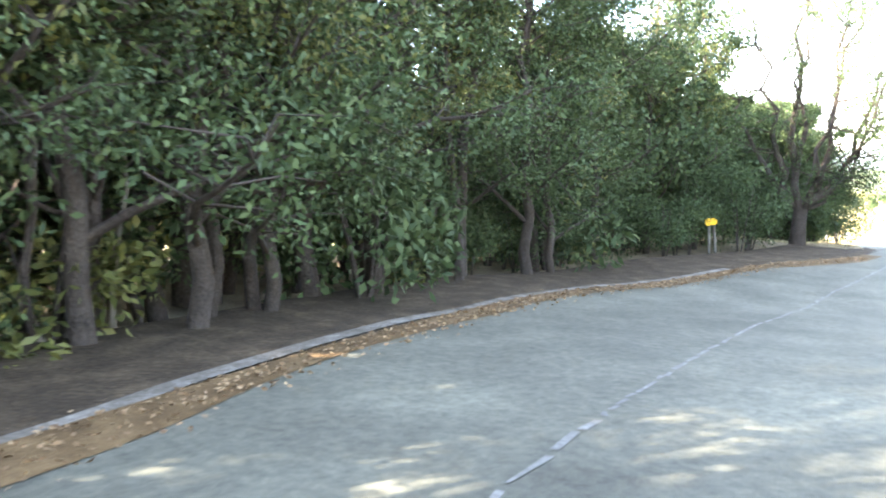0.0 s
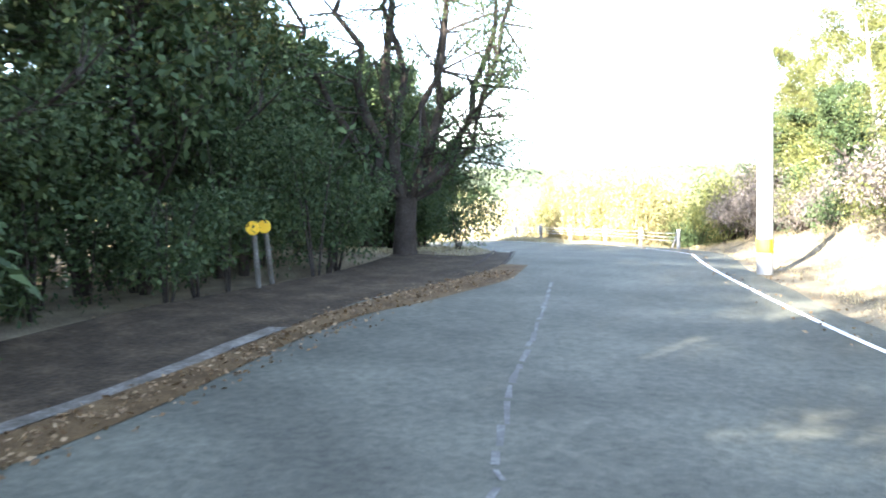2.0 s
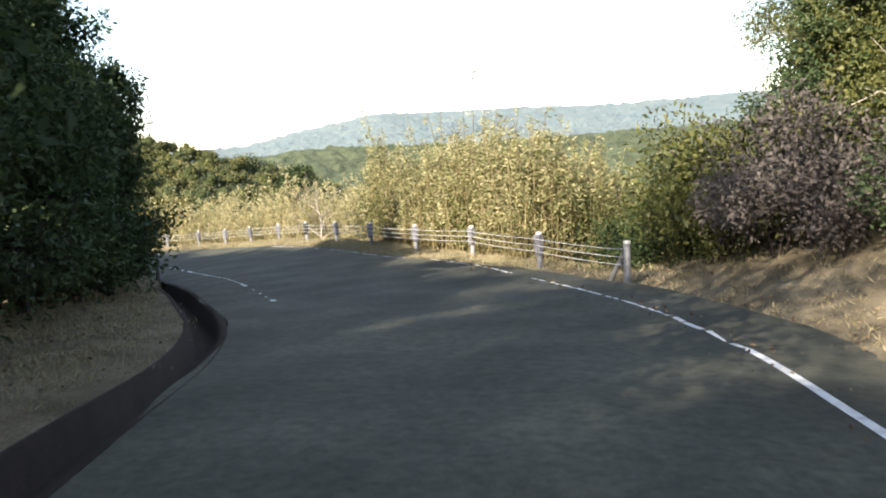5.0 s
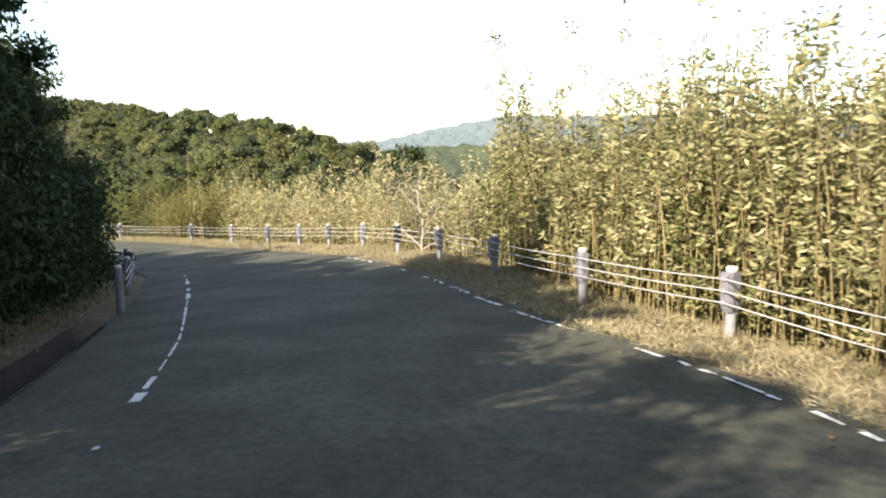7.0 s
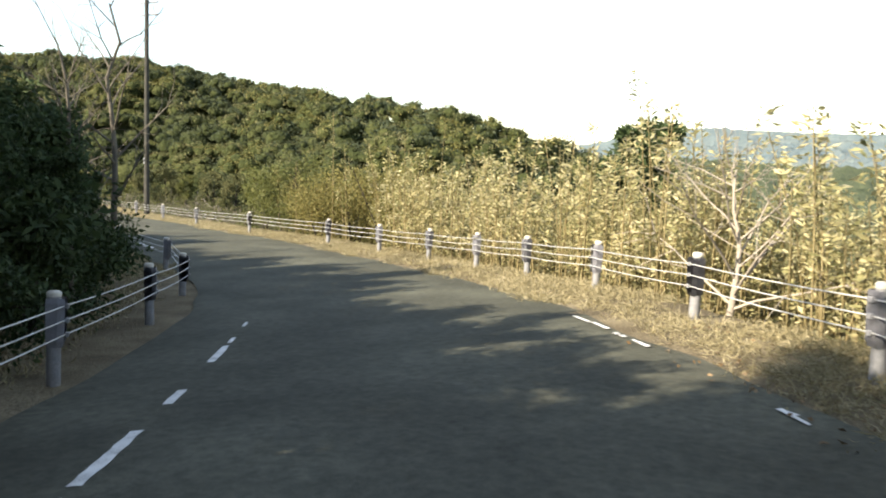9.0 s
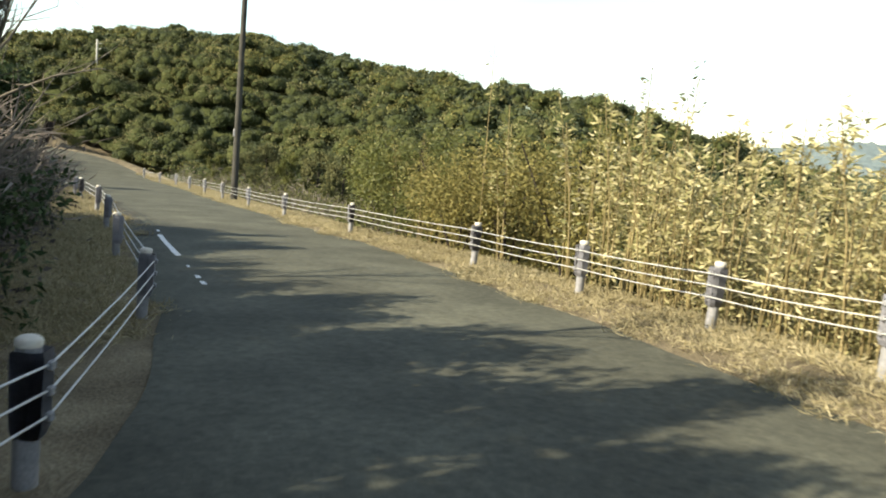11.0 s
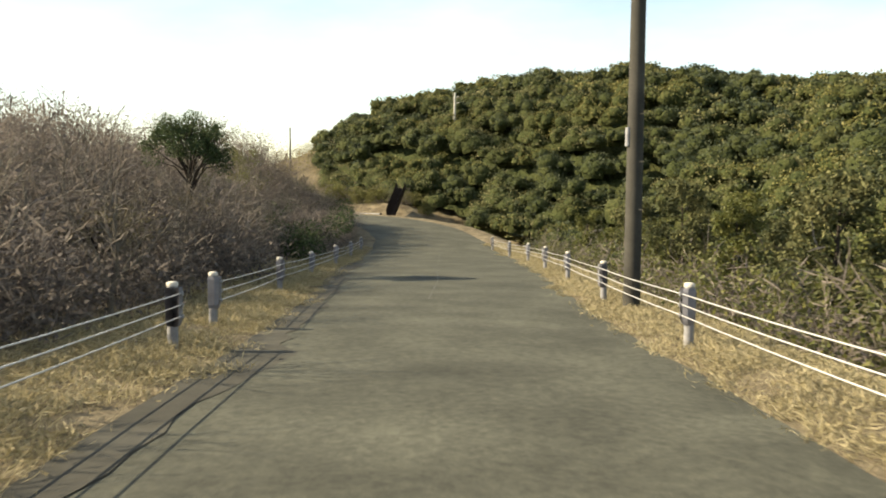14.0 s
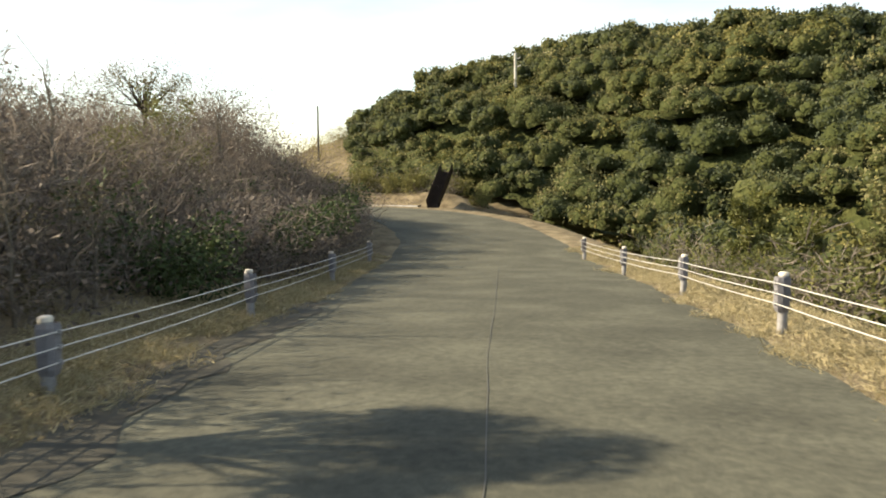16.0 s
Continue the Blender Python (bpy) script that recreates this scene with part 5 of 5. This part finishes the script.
# ---- hill woods ----
def woods():
    """The trees of the hill, crown beside crown, each a lumpy mass of leaf clumps."""
    g = np.random.default_rng(77)
    step = 0.7
    xs, ys = np.arange(-176, -24, step), np.arange(44, 122, step)
    X, Y = np.meshgrid(xs, ys)
    q = np.c_[X.ravel(), Y.ravel()]
    i, d = along(q)
    er = d - DR[i]
    gz_ = ground_z(q)
    k_ = np.concatenate([((q[k : k + 4000, None] - RID[None, :, :2]) ** 2).sum(-1).argmin(1) for k in range(0, len(q), 4000)])
    crest = RID[k_]
    ci, cd = along(crest)
    ok = (er > np.where(i > idx(-62, 53), 4.4, 6.4)) & (i > idx(-31, 42)) & (gz_ > -9) & ((np.linalg.norm(q - SPINE[i, :2], axis=1) < np.linalg.norm(crest[:, :2] - SPINE[ci, :2], axis=1) + 2.5) | (q[:, 0] < -95))
    ok &= (q[:, 1] > 48.0 - 0.19 * (q[:, 0] + 45.0)) & ~((q[:, 0] < -97) & (er < 9))
    cand = np.flatnonzero(ok)
    g.shuffle(cand)
    taken, sizes = np.zeros((2000, 3)), np.zeros(2000)
    n = 0
    for k in cand[:12000]:
        r_ = (1.2 + 2.0 * g.random() ** 1.3) * (0.68 if er[k] < 11 else 1.0)
        if n and (((taken[:n, :2] - q[k]) ** 2).sum(1) < (0.5 * (sizes[:n] + r_)) ** 2).any():
            continue
        taken[n] = (*q[k], 0)
        sizes[n] = r_
        n += 1
        if n == 2000:
            break
    taken, sizes = taken[:n], sizes[:n]
    ti, td = along(taken)
    te = td - DR[ti]
    tall_ = np.interp(te, [4, 9, 16, 26], [2.3, 3.1, 4.0, 4.6]) * np.interp(taken[:, 1] - 48.0 + 0.19 * (taken[:, 0] + 45.0), [0, 9], [0.45, 1])
    cz = ground_z(taken) + tall_ * g.uniform(0.74, 1.14, n) - 0.72 * sizes
    nu, nv = 5, 8
    th, ph = np.meshgrid(np.linspace(0.05, 2.3, nu), np.arange(nv) * 2 * np.pi / nv, indexing="ij")
    ball = np.stack([np.sin(th) * np.cos(ph), np.sin(th) * np.sin(ph), np.cos(th)], -1).reshape(-1, 3)
    bq = np.array([(a_ * nv + b_, a_ * nv + (b_ + 1) % nv, (a_ + 1) * nv + (b_ + 1) % nv, (a_ + 1) * nv + b_) for a_ in range(nu - 1) for b_ in range(nv)])
    cores, pos, nor, size, sort = [], [], [], [], []
    patchy = np.sin(taken[:, 0] * 0.21 + 2 * np.sin(taken[:, 1] * 0.13)) * 0.25
    for (x, y, _), z, r_, far, lean_ in zip(taken, cz, sizes, te, patchy):
        kind_ = g.random() + lean_
        lumps = [(np.array([x, y, z]), r_ * 0.72)]
        for _ in range(int(g.integers(5, 10))):
            d_ = g.normal(0, 1, 3)
            d_[2] = abs(d_[2]) * 0.8 - 0.15
            d_ *= r_ * g.uniform(0.45, 0.8) / np.linalg.norm(d_)
            lumps.append((np.array([x, y, z]) + d_ * (1, 1, 0.8), r_ * g.uniform(0.22, 0.52)))
        for c, rb in lumps:
            shape = np.array([g.uniform(0.8, 1.25), g.uniform(0.8, 1.25), g.uniform(0.65, 0.95)]) * rb
            cores.append((c + ball * shape * 0.86 + g.normal(0, 0.06 * rb, ball.shape), bq))
            m = int(rb * rb * (130 if far < 26 else 72)) + 8
            w = g.normal(0, 1, (m, 3))
            w /= np.linalg.norm(w, axis=1, keepdims=True)
            w[:, 2] = np.where(w[:, 2] < -0.4, -w[:, 2], w[:, 2])
            pos.append(c + w * shape * g.uniform(0.8, 1.2, (m, 1)))
            nor.append(w)
            sort.append(np.full(m, int(np.digitize(kind_ + g.normal(0, 0.12), [0.42, 0.8]))))
            size.append(np.full(m, 0.19 if far < 26 else 0.29))
    pos, nor, size = np.vstack(pos), np.vstack(nor), np.concatenate(size) * g.uniform(0.6, 1.4, sum(map(len, size)))
    ob = tagged(new("hill_woods"), "dense olive-green evergreen woods covering the hill", "woods", kind="stuff")
    way = g.normal(0, 0.8, pos.shape) + nor * 0.45
    sort = np.concatenate(sort)
    for k, (mat, say) in enumerate(((M_HILL_DARK, "dark green crowns"), (M_HILL, "olive crowns"), (M_HILL_PALE, "yellow-green crowns"))):
        o = sort == k
        part("foliage", mesh_np("foliage", *leaves(pos[o], way[o], size[o], size[o] * 0.6, 0.12, nor[o] + g.normal(0, 0.8, (o.sum(), 3))), mat), ob, say)
    # dark cores paint the shade in the gaps between leaf clumps
    part("shaded_cores", mesh_np("shaded_cores", *joined(cores), M_HILL_SHADE, True), ob)
    # a sheet over the floor of the woods, coloured dark as shade under the crowns
    nx_, ny_ = len(xs), len(ys)
    b = (np.arange(ny_ - 1)[:, None] * nx_ + np.arange(nx_ - 1)[None]).ravel()
    f = np.stack([b, b + 1, b + nx_ + 1, b + nx_], 1)
    f = f[ok[f].all(1)]
    used = np.unique(f)
    back = np.zeros(len(q), int)
    back[used] = np.arange(len(used))
    part("undergrowth", mesh_np("undergrowth", np.c_[q, gz_ + 0.9 + g.normal(0, 0.2, len(q))][used], back[f], M_HILL_SHADE, True), ob)


woods()


# ---- verge grass ----
def grass(name, label, places, h, per, mat, seed, width=0.012, flat=0.0):
    """Tufts of dry blades over a thatch of lying ones."""
    g = np.random.default_rng(seed)
    n = len(places)
    k = np.repeat(np.arange(n), per)
    i, d = along(places)
    on = (d > DL[i]) & (d < DR[i])
    zs = np.where(on, SPINE[i, 2] + SPINE[i, 3] * d + 0.02, ground_z(places))
    base = np.c_[places, zs][k] + np.c_[g.normal(0, 0.11, (n * per, 2)), np.full(n * per, -0.02)]
    lying = g.random(n * per) < flat
    way = np.c_[g.normal(0, 0.5, (n * per, 2)), np.where(lying, g.uniform(0.02, 0.2, n * per), g.uniform(0.25, 1.0, n * per))]
    base[:, 2] += np.where(lying, g.uniform(0.0, 0.06, n * per), 0)
    ob = tagged(new(name), label, "grass", kind="stuff")
    part("blades", mesh_np("blades", *leaves(base, way, h * g.uniform(0.5, 1.4, n * per), width * g.uniform(0.6, 1.6, n * per), 0.2), mat), ob)


def patchy(places, right, bare):
    """Grass places, thinned to uneven patches, with bare soil towards the asphalt."""
    i, d = along(places)
    e = d - DR[i] if right else DL[i] - d
    x, y = places[:, 0], places[:, 1]
    n = np.sin(x * 1.9 + 2 * np.sin(y * 1.3)) * np.cos(y * 2.3 + 1.5 * np.sin(x * 0.8)) + 0.5 * np.sin(x * 5.1 + y * 4.3)
    return places[(e + 0.3 * n > bare) & (n > -1.05)]


grass("verge_grass", "patchy dry golden grass on the outer verge", patchy(band(idx(2, 13), idx(-80, 63), -0.3, 1.9, 9000, True, 12), True, 0.02), 0.15, 22, M_GRASS, 51, 0.009, 0.55)
grass("verge_grass", "patchy dry golden grass on the inner verge", patchy(band(idx(-20, 32), idx(-80, 57), -0.3, 2.6, 9400, False, 13), False, 0.2), 0.15, 22, M_GRASS, 52, 0.009, 0.55)
grass("verge_grass", "short brownish grass under the trees", band(S_DRAIN, idx(-20, 31), 0.9, 5.0, 5200, False, 14), 0.11, 10, M_GRASS, 53)
grass("bank_grass", "pale dry grass on the roadside bank", band(idx(16, -30), idx(2, 14), 1.0, 5.0, 3000, True, 15), 0.12, 9, M_GRASS, 54)


def fallen(name, label, places, seed):
    g = np.random.default_rng(seed)
    n = len(places)
    i, d = along(places)
    on = (d > DL[i]) & (d < DR[i])
    z = np.where(on, SPINE[i, 2] + SPINE[i, 3] * d + 0.03, ground_z(places) + 0.012)
    a = g.uniform(0, 6.283, n)
    way = np.c_[np.cos(a), np.sin(a), g.uniform(0.0, 0.35, n)]
    ob = tagged(new(name), label, "leaf litter", kind="stuff")
    part("leaf_scatter", mesh_np("leaf_scatter", *leaves(np.c_[places, z], way, g.uniform(0.035, 0.085, n), g.uniform(0.02, 0.045, n)), M_FALLEN), ob)


fallen("fallen_leaves", "brown fallen leaves along the forest shoulder", band(2, S_DRAIN - 6, -0.7, 3.6, 7000, False, 16), 61)
fallen("fallen_leaves", "brown fallen leaves under the trees of the bend", band(S_DRAIN, idx(-18, 30), 1.0, 4.5, 5000, False, 20), 64)
fallen("fallen_leaves", "fallen leaves over the gutter", band(2, S_DRAIN - 6, -0.55, 0.5, 6000, False, 18), 63)
fallen("fallen_leaves", "scattered fallen leaves on the outer verge", band(idx(16, -30), idx(-8, 28), -0.4, 2.0, 2600, True, 17), 62)


# ---- far mountains ----
def mountain(name, label, yaw0, yaw1, dist, elev, mat, depth, seed, grain=0.0):
    """A wooded ridge far off: its crest follows elevations given over the yaw."""
    yaws = np.linspace(yaw0, yaw1, 460)
    rs = np.linspace(-depth, depth * 0.25, 44)
    ex, ey = zip(*elev)
    crest = np.interp(yaws, ex, ey)
    v = []
    for a, e in zip(yaws, crest):
        for k, r_ in enumerate(rs):
            f = 1 - abs(r_) / depth if r_ < 0 else 1 - 0.5 * r_ / depth
            d = dist + r_
            x, y = -math.sin(radians(a)) * d, math.cos(radians(a)) * d
            top = dist * math.tan(radians(e))
            nz = noise.noise(Vector((x * 9 / dist, y * 9 / dist, seed))) * 0.10 + noise.noise(Vector((x * 60 / dist, y * 60 / dist, seed))) * 0.025
            wood = grain * (noise.noise(Vector((x * 0.09, y * 0.09, seed))) + 0.7 * noise.noise(Vector((x * 0.23, y * 0.23, seed))))
            v.append((x, y, -12 + (top + 12) * (f**0.8) * (1 + nz * (1.2 - f) * 4) + top * nz * 0.12 + wood))
    c = len(rs)
    b = (np.arange(len(yaws) - 1)[:, None] * c + np.arange(c - 1)[None]).ravel()
    return tagged(new(name, mesh_np(name, v, np.stack([b, b + 1, b + c + 1, b + c], 1), mat, True)), label, "mountain", kind="structure")


mountain("mountain_ridge", "far wooded mountain ridge with haze put into its blue-green colour", -90, 60, 2100, [(-90, 2.0), (-40, 2.6), (-8, 2.3), (-1, 2.15), (7, 2.4), (15.2, 2.55), (20.8, 1.75), (24.7, 0.9), (30, 0.85), (36, 0.6), (60, 0.3)], M_MOUNT_HAZE, 1000, 3, 7.0)
mountain("mountain_ridge", "green wooded foothill in front of the far ridge", -60, 34, 620, [(-60, 0.4), (-20, 0.6), (0, 0.4), (10, 0.3), (17, 0.6), (21, 0.65), (25, 0.1), (34, -0.6)], M_MOUNT2, 300, 8, 3.4)
mountain("mountain_ridge", "low wooded ground below the bend", -70, 22, 230, [(-70, -1.0), (-30, -1.1), (0, -1.3), (10, -1.7), (16, -2.4), (22, -3.2)], M_MOUNT2, 125, 12, 1.6)

# more dark trees between the forked tree and the drain, added to shade the road
for x, y, k, a in ((-1.6, 0.6, 1.0, 75), (-3.2, 3.2, 1.02, 190), (-1.6, 2.2, 0.92, 300)):
    put(INNER[0], x, y, k, a)
